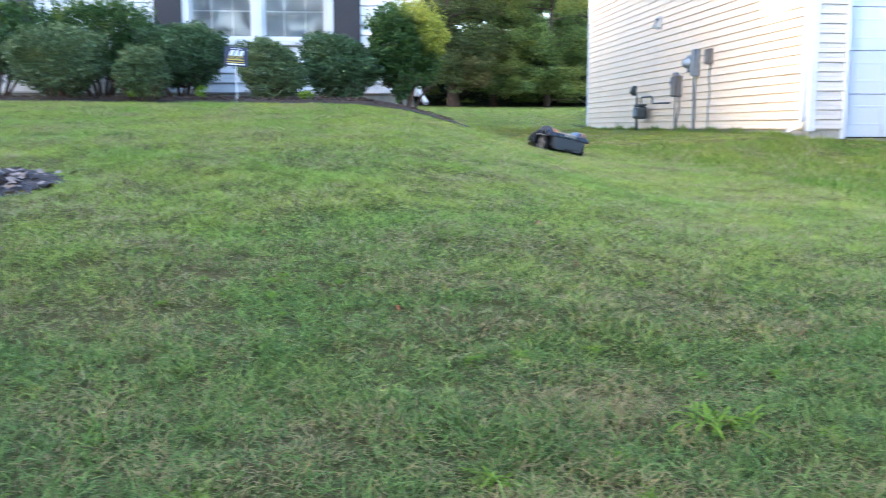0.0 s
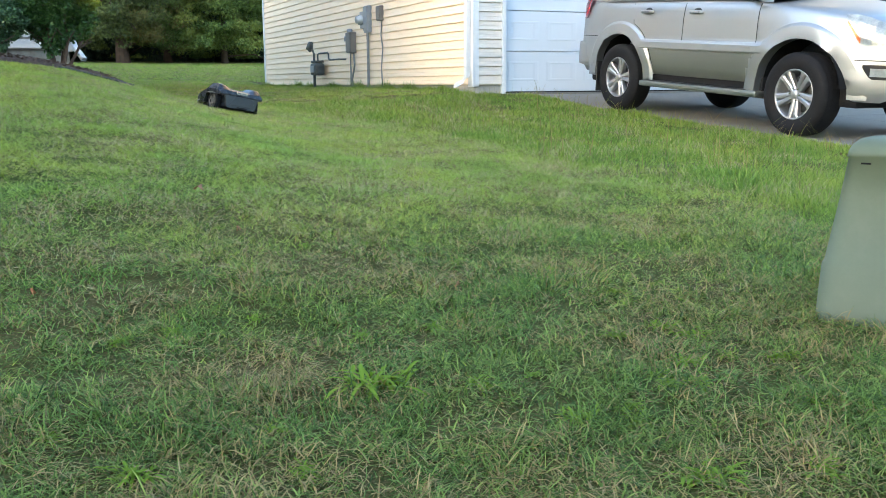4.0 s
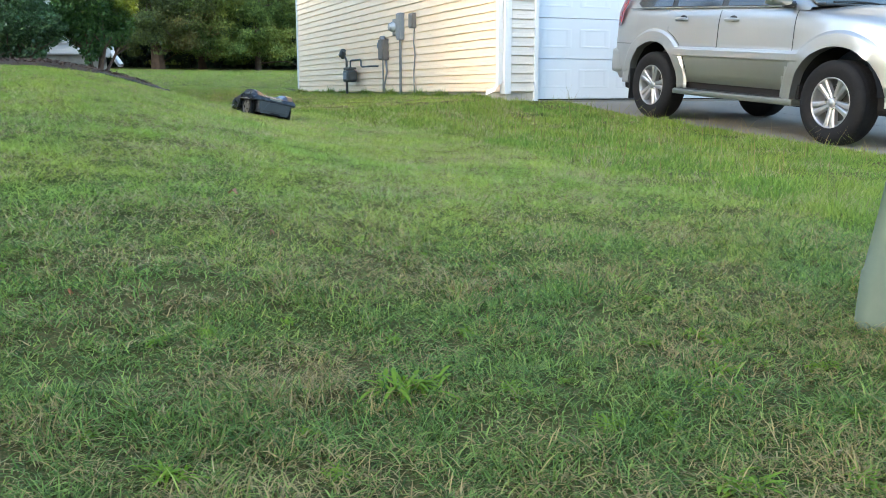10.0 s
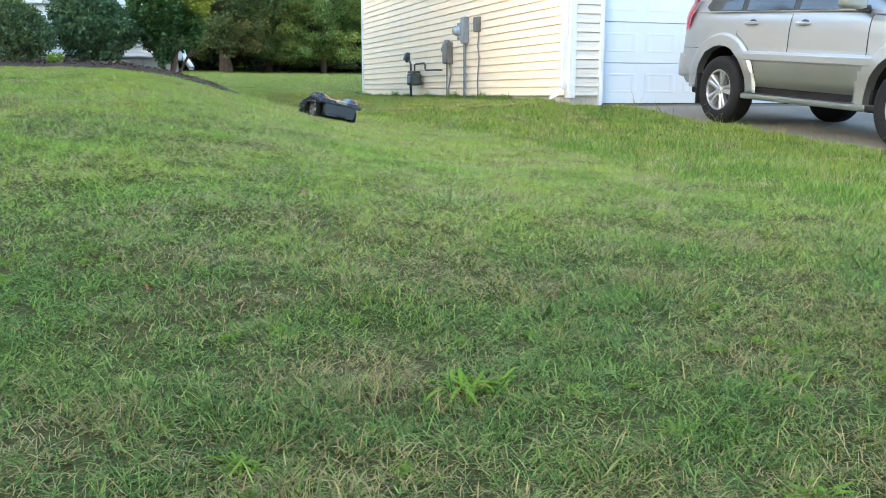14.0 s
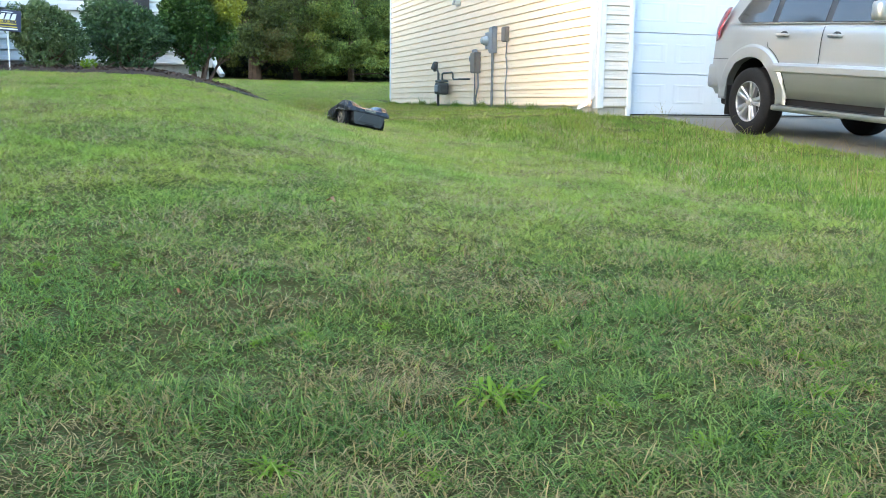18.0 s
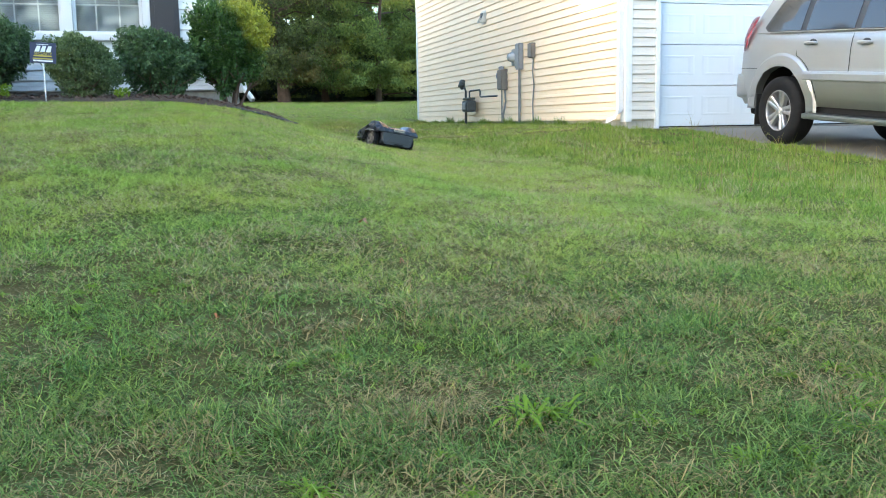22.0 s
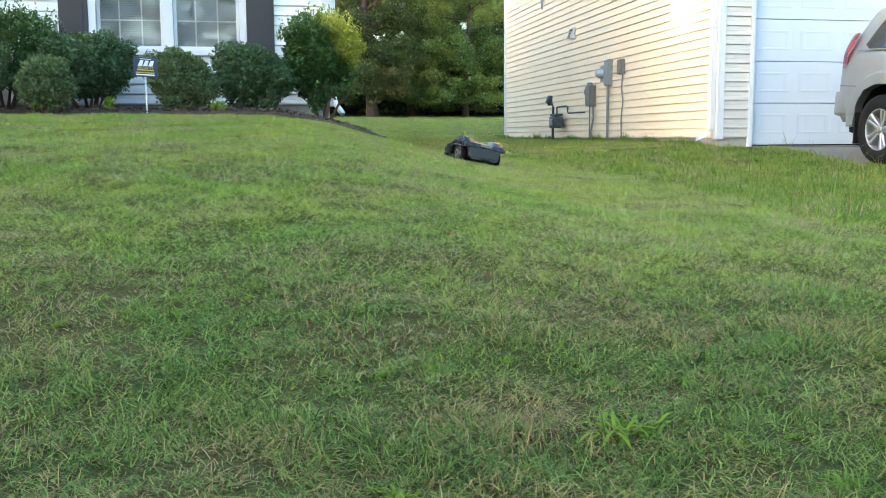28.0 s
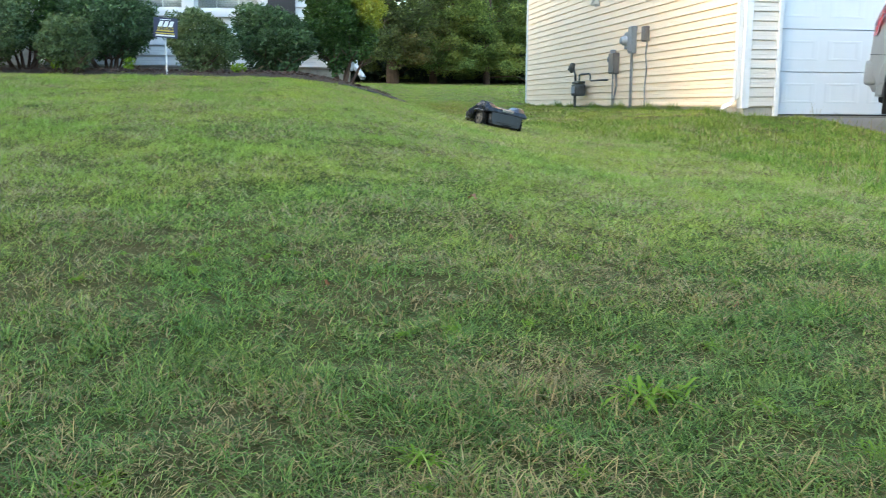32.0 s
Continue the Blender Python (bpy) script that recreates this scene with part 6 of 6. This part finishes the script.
for k in (-1, 1):
    part("hump_cap", box(bmesh.new(), -0.024, 0.024, -0.045, 0.045, 0, 0.005, 0.002, m=Matrix.Translation((k * 0.195, -0.088, 0.3015)) @ Matrix.Rotation(radians(6.7), 4, "X")), M_MOWERCAP, mower, "grey cap on the hump")
    bm = bmesh.new()
    tube(bm, ((k * 0.2725, -0.135, 0.198), (k * 0.2755, -0.07, 0.205), (k * 0.2765, 0.02, 0.205), (k * 0.275, 0.075, 0.196)), 0.0035, 6)
    part("side_line", bm, M_MOWERLIGHT, mower, "pale accent line")
    part("nose_line", tube(bmesh.new(), ((k * 0.2595, 0.25, 0.116), (k * 0.240, 0.35, 0.100), (k * 0.197, 0.425, 0.096), (k * 0.117, 0.472, 0.096)), 0.0035, 6), M_MOWERLIGHT, mower, "pale accent line")
    part("side_panel", box(bmesh.new(), -0.003, 0.003, -0.05, 0.05, -0.018, 0.018, m=Matrix.Translation((k * 0.264, 0.19, 0.188)) @ Matrix.Rotation(k * radians(5), 4, "Z") @ Matrix.Rotation(radians(-16), 4, "X")), M_MOWERTOP, mower)
    wm = Matrix.Translation((k * 0.228, -0.045, 0.108))
    tyre = part("drive_wheel", lathe(bmesh.new(), ((0.078, 0.022), (0.095, 0.028), (0.108, 0.022), (0.110, 0.0), (0.108, -0.022), (0.095, -0.028), (0.078, -0.022)), 40, "x", wm.translation), M_TYRE, mower, "ribbed black drive wheel", True)
    cleat = bpy.data.meshes.new("cleat")
    bm = boxed(-0.025, 0.025, -0.006, 0.006, 0.106, 0.116)
    bm.to_mesh(cleat)
    bm.free()
    for q in range(22):
        piece("cleat", cleat, M_TYRE, tyre, at=wm @ Matrix.Rotation(2 * math.pi * q / 22, 4, "X"))
    bm = bmesh.new()
    lathe(bm, ((0.0, k * 0.024), (0.026, k * 0.024), (0.032, k * 0.016), (0.032, k * -0.02)), 24, "x", wm.translation)
    lathe(bm, ((0.070, k * 0.016), (0.078, k * 0.024), (0.081, k * 0.016)), 36, "x", wm.translation)
    lathe(bm, ((0.0, k * 0.002), (0.076, k * 0.002)), 30, "x", wm.translation)
    hub = part("wheel_hub", bm, M_HUB, tyre, "mud-stained dull hub")
    for q in range(5):
        bm = bmesh.new()
        prism(bm, ((-0.014, 0.028), (0.014, 0.028), (0.024, 0.074), (-0.024, 0.074)), "x", min(k * 0.006, k * 0.019), max(k * 0.006, k * 0.019))
        bmesh.ops.transform(bm, matrix=wm @ Matrix.Rotation(2 * math.pi * q / 5 + 0.3, 4, "X"), verts=bm.verts)
        part("spoke", bm, M_HUB, tyre)
    bm = bmesh.new()
    lathe(bm, ((0.0, 0.02), (0.04, 0.018), (0.05, 0.0), (0.04, -0.018), (0.0, -0.02)), 18, "x", (k * 0.14, 0.34, 0.05))
    part("front_caster", bm, M_TYRE, mower)
part("top_panel", box(bmesh.new(), -0.10, 0.10, -0.10, 0.10, 0, 0.006, 0.003, m=Matrix.Translation((0, 0.0, 0.2645))), M_MOWERSHEEN, mower, "top panel coloured pale for the sky's sheen")
part("stop_button", box(bmesh.new(), -0.07, 0.07, -0.05, 0.05, 0, 0.016, 0.006, m=Matrix.Translation((0, 0.27, 0.196)) @ Matrix.Rotation(radians(-17), 4, "X")), M_MOWER, mower)

# ---- turf ----
def blades(name, mat, x, y, height, width, lean, seed, label, category="grass", mat_deep=0.0, straight=False):
    """Grass blades as bent tapering strips on the ground, or straight slivers where they are far off."""
    r = np.random.default_rng(seed)
    n = len(x)
    z = turf(x, y) + 0.004 + r.uniform(0, 1, n) * mat_deep
    a = r.uniform(0, 2 * math.pi, n)
    d = np.stack([np.cos(a), np.sin(a), np.zeros(n)], -1)
    b = a + math.pi / 2 + r.normal(0, 0.5, n)
    s = np.stack([np.cos(b), np.sin(b), r.normal(0, 0.15, n)], -1) * (width * r.uniform(0.6, 1.4, n))[:, None] / 2
    h = height * r.uniform(0.55, 1.3, n)
    q = np.clip(lean + r.normal(0, 0.30, n), 0.05, 1.5)
    base = np.stack([x, y, z - 0.008], -1)
    up1 = np.stack([np.zeros(n), np.zeros(n), np.ones(n)], -1)
    q1, q2 = q * 0.85, np.minimum(q * 1.2, 1.72)
    mid = base + up1 * (h * 0.55 * np.cos(q1))[:, None] + d * (h * 0.55 * np.sin(q1))[:, None]
    tip = mid + up1 * (h * 0.5 * np.cos(q2))[:, None] + d * (h * 0.5 * np.sin(q2))[:, None]
    if straight:
        v = np.stack([base - s, base + s, tip], 1).reshape(-1, 3)
        return tagged(piece(name, cards(name, v, np.arange(3 * n).reshape(-1, 3)), mat), label, category, kind="stuff")
    v = np.stack([base - s, base + s, mid + s * 0.85, mid - s * 0.85, tip], 1).reshape(-1, 3)
    k = np.arange(n)[:, None] * 5
    tri = np.concatenate([k + np.array([[0, 1, 2]]), k + np.array([[0, 2, 3]]), k + np.array([[3, 2, 4]])], 1).reshape(-1, 3)
    return tagged(piece(name, cards(name, v, tri), mat), label, category, kind="stuff")


def uncut_edge(y):
    return np.interp(y, (-10.0, -8.5, -7.0, -5.5, -3.0, 0.0, 3.0), (-2.1, -2.35, -2.35, -2.35, -2.6, -2.9, -2.6))


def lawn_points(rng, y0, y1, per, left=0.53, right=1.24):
    """Random places on the lawn inside the camera's view fan, between two lines across it, clear of drive, bed and
    houses.
    """
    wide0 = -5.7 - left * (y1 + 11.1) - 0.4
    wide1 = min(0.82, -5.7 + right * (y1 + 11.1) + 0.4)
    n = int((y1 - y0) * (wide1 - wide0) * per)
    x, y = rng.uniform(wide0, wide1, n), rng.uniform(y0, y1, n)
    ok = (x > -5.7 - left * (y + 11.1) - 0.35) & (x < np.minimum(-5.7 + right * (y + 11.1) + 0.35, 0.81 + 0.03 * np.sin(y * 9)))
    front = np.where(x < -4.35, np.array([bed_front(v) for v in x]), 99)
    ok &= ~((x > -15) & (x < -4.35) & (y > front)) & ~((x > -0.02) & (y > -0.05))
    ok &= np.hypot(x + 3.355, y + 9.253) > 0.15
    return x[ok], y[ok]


def thin(rng, x, y, scale, keep, seed, swing=0.9):
    f = np.array([noise.noise((a * scale, b * scale, seed)) for a, b in zip(x, y)])
    return rng.uniform(0, 1, len(x)) < np.clip(keep + f * swing, 0.25, 1)


rng = np.random.default_rng(21)
# density and blade width follow the distance from the camera
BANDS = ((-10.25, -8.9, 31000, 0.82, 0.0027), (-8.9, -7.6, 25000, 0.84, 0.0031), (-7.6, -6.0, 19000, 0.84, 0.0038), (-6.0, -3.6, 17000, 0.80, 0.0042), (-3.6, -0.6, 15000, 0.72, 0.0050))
KINDS = {"laid": [], "upright": [], "straw": [], "hill": []}
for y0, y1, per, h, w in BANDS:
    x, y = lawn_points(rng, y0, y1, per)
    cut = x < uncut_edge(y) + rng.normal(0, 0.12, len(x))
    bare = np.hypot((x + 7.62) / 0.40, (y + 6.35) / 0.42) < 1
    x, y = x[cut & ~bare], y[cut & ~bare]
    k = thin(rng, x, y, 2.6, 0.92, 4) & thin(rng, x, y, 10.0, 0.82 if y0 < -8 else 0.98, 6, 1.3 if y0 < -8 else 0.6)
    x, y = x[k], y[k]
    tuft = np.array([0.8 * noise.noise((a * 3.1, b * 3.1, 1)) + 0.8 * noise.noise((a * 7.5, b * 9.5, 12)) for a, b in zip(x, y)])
    # the paler blades take over gradually with y
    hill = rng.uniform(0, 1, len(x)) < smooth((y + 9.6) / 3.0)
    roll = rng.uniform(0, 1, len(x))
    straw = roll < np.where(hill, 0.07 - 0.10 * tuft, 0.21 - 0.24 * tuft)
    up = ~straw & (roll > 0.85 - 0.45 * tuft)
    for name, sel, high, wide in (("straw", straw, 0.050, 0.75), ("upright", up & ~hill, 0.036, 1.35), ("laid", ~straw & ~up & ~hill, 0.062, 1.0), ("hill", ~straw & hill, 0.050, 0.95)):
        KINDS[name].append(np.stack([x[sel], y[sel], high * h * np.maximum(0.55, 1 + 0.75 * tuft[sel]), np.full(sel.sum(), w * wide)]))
for name, mat, lean, seed, label in (("laid", F_LAWN, 1.38, 31, "short mown lawn grass lying over in all directions"), ("upright", F_LAWN, 0.75, 38, "broader green blades standing in the mown lawn"), ("hill", F_HILL, 1.32, 39, "paler mown grass up the slope"), ("straw", F_STRAW, 1.52, 32, "dry straw-coloured thatch lying in the lawn")):
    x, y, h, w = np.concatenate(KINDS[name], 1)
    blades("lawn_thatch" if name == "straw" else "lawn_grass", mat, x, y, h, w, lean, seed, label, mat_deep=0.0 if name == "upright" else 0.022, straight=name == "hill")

X, Y, HH, WW = [], [], [], []
for y0, y1, per, h, w in ((-9.2, -6.5, 6500, 0.085, 0.0040), (-6.5, -3.5, 5600, 0.09, 0.0050), (-3.5, -0.05, 4000, 0.085, 0.0068)):
    x, y = lawn_points(rng, y0, y1, per)
    k = x > uncut_edge(y) + rng.normal(0, 0.12, len(x))
    x, y = x[k], y[k]
    k = thin(rng, x, y, 1.7, 0.8, 9)
    x, y = x[k], y[k]
    t = np.array([noise.noise((a * 1.5, b * 1.5, 2)) + 0.5 * noise.noise((a * 4, b * 4, 5)) for a, b in zip(x, y)])
    X.append(x), Y.append(y), HH.append(h * (0.75 + 0.75 * t)), WW.append(np.full(len(x), w))
blades("uncut_grass", F_TALL, np.concatenate(X), np.concatenate(Y), np.maximum(0.04, np.concatenate(HH)), np.concatenate(WW), 1.0, 33, "taller uncut yellow-green grass beside the driveway")

# sparser grass outside the camera's view fan, round about and towards the street
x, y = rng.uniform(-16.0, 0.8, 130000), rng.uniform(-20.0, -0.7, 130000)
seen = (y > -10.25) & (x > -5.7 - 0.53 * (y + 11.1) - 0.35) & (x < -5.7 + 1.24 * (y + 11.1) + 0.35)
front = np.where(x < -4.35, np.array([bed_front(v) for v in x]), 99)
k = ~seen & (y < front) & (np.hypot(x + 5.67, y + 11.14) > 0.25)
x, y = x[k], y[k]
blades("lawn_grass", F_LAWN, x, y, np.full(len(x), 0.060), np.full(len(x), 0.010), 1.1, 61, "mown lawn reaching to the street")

# swale and back lawn
n = 150000
x, y = rng.uniform(-4.9, -0.03, n), rng.uniform(-0.6, 12.5, n)
k = ~((x < -4.35) & (y < 0.5))
x, y = x[k], y[k]
x2, y2 = rng.uniform(-5.2, 4.2, 90000), rng.uniform(12.5, 26.0, 90000)
x, y = np.concatenate([x, x2]), np.concatenate([y, y2])
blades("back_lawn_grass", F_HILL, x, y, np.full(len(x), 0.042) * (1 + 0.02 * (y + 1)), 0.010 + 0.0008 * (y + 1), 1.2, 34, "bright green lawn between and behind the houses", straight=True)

# rank growth along the wall and the edge of the drive
n = 5200
x = np.concatenate([-0.03 - np.abs(rng.normal(0, 0.07, n)), 0.80 - np.abs(rng.normal(0, 0.09, n))])
y = np.concatenate([rng.uniform(-0.1, 11.0, n), rng.uniform(-9.0, -0.1, n)])
t = np.array([noise.noise((a * 0.7, b * 2.2, 8)) for a, b in zip(x, y)])
blades("edge_grass", F_TALL, x, y, np.maximum(0.04, np.where(x > 0.2, 0.075, 0.13) * (0.6 + 1.3 * t)), np.full(2 * n, 0.0055), 0.6, 35, "rank grass along the house wall and the drive edge")
n = 400
x, y = 0.79 - np.abs(rng.normal(0, 0.10, n)), rng.uniform(-7.5, -0.3, n)
blades("dry_stalks", F_STRAW, x, y, rng.uniform(0.10, 0.30, n), np.full(n, 0.0040), 1.0, 36, "long dry grass stalks leaning over the concrete edge")
n = 500
x, y = rng.uniform(-2.4, 0.5, n), rng.uniform(-7.2, -0.4, n)
blades("seed_stalks", F_STRAW, x, y, rng.uniform(0.14, 0.26, n), np.full(n, 0.0035), 0.35, 37, "thin seed stalks standing above the uncut grass")

# broad-leaved weeds
def weed(name, m, n, length, wide, seed, label):
    r = np.random.default_rng(seed)
    e = empty(name, m, label, "weed", "weeds in the lawn")
    for k in range(n):
        a = 2 * math.pi * k / n + r.uniform(-0.35, 0.35)
        L, q = length * r.uniform(0.45, 1.25), r.uniform(0.75, 1.5)
        d, s = Vector((math.cos(a), math.sin(a), 0)), Vector((-math.sin(a), math.cos(a), 0))
        bm = bmesh.new()
        prev = None
        root = Vector((r.normal(0, 0.035), r.normal(0, 0.025), 0))
        for t in (0, 0.25, 0.5, 0.75, 1.0):
            c = root + d * (L * math.sin(q) * t) + Vector((0, 0, L * (math.cos(q) * t * 1.1 - 0.45 * t * t)))
            w = wide * (0.35 + 1.3 * t * (1 - t) * 2) * (1 if t < 1 else 0.05)
            ring = [bm.verts.new(c - s * w + Vector((0, 0, 0.25 * w))), bm.verts.new(c), bm.verts.new(c + s * w + Vector((0, 0, 0.25 * w)))]
            if prev:
                bm.faces.new((prev[0], prev[1], ring[1], ring[0]))
                bm.faces.new((prev[1], prev[2], ring[2], ring[1]))
            prev = ring
        part("leaf", bm, F_WEED, e)
    return e


w0 = weed("broadleaf_weed", Matrix.Translation(place(-4.885, -9.165, 0.020)), 44, 0.088, 0.0056, 51, "bright green broad-bladed weed tuft in the lawn")
for k in range(95):
    x, y = rng.uniform(-6.6, -3.7), -10.1 + 2.6 * rng.uniform(0, 1) ** 1.8
    if abs(x + 4.885) < 0.15 and abs(y + 9.165) < 0.15:
        continue
    s = rng.uniform(0.5, 0.95) if y < -9.75 else rng.uniform(0.28, 0.62) if y < -9.1 else rng.uniform(0.2, 0.4)
    copy_thing(w0, Matrix.Translation(place(x, y, 0.012)) @ Matrix.Rotation(rng.uniform(0, 6.28), 4, "Z") @ Matrix.Diagonal((s, s, s, 1)))

# fallen leaves and bare dirt
def fallen(x, y, s, yaw):
    bm = bmesh.new()
    rim = [bm.verts.new((math.cos(a) * s * (1 if k % 2 else 0.6), math.sin(a) * s * 0.7 * (1 if k % 2 else 0.6), 0.012 * math.sin(2 * a))) for k, a in enumerate(np.linspace(0, 2 * math.pi, 11)[:-1])]
    c = bm.verts.new((0, 0, 0.01))
    for i in range(10):
        bm.faces.new((c, rim[i], rim[(i + 1) % 10]))
    ob = part("fallen_leaf", bm, M_LEAFRED)
    ob.matrix_basis = Matrix.Translation(place(x, y, 0.035)) @ Matrix.Rotation(yaw, 4, "Z") @ Matrix.Rotation(0.3, 4, "X")
    return tagged(ob, "dry reddish brown leaf lying on the grass", "leaf", "fallen leaves")


fallen(-4.92, -7.16, 0.026, 0.4)
for x, y in ((-4.9, -7.8), (-5.6, -8.3), (-4.4, -8.6), (-6.1, -7.4)):
    fallen(x, y, 0.009, x * 7)
bm = bmesh.new()
grid = [[bm.verts.new((-7.62 + dx, -6.35 + dy, float(land(-7.62 + dx, -6.35 + dy)) + 0.006 + max(0, 0.035 * (1 - (dx / 0.42) ** 2 - (dy / 0.44) ** 2)) * (1 + 1.4 * noise.noise((dx * 9, dy * 9, 0))) + 0.022 * noise.noise((dx * 22, dy * 22, 4)))) for dx in np.linspace(-0.46, 0.46, 22)] for dy in np.linspace(-0.48, 0.48, 22)]
for i in range(21):
    for j in range(21):
        q = (grid[i][j], grid[i][j + 1], grid[i + 1][j + 1], grid[i + 1][j])
        c = sum((v.co for v in q), Vector()) / 4
        if ((c.x + 7.62) / 0.42) ** 2 + ((c.y + 6.35) / 0.44) ** 2 < 0.9 + 0.35 * noise.noise((c.x * 5, c.y * 5, 3)):
            bm.faces.new(q)
bmesh.ops.delete(bm, geom=[v for v in bm.verts if not v.link_faces], context="VERTS")
tagged(part("dirt_patch", bm, M_DIRT, smooth=True), "bare patch of grey-brown dirt in the lawn", "dirt", kind="structure")
px, py = -7.62 + rng.normal(0, 0.16, 420), -6.42 + rng.normal(0, 0.15, 420)
flakes(420, np.stack([px, py, land(px, py) + 0.030 + rng.uniform(0, 0.03, 420)], -1), 0.016, 0.8, "dirt_clods", M_STONE, "loose dry clods on the bare dirt", "dirt")
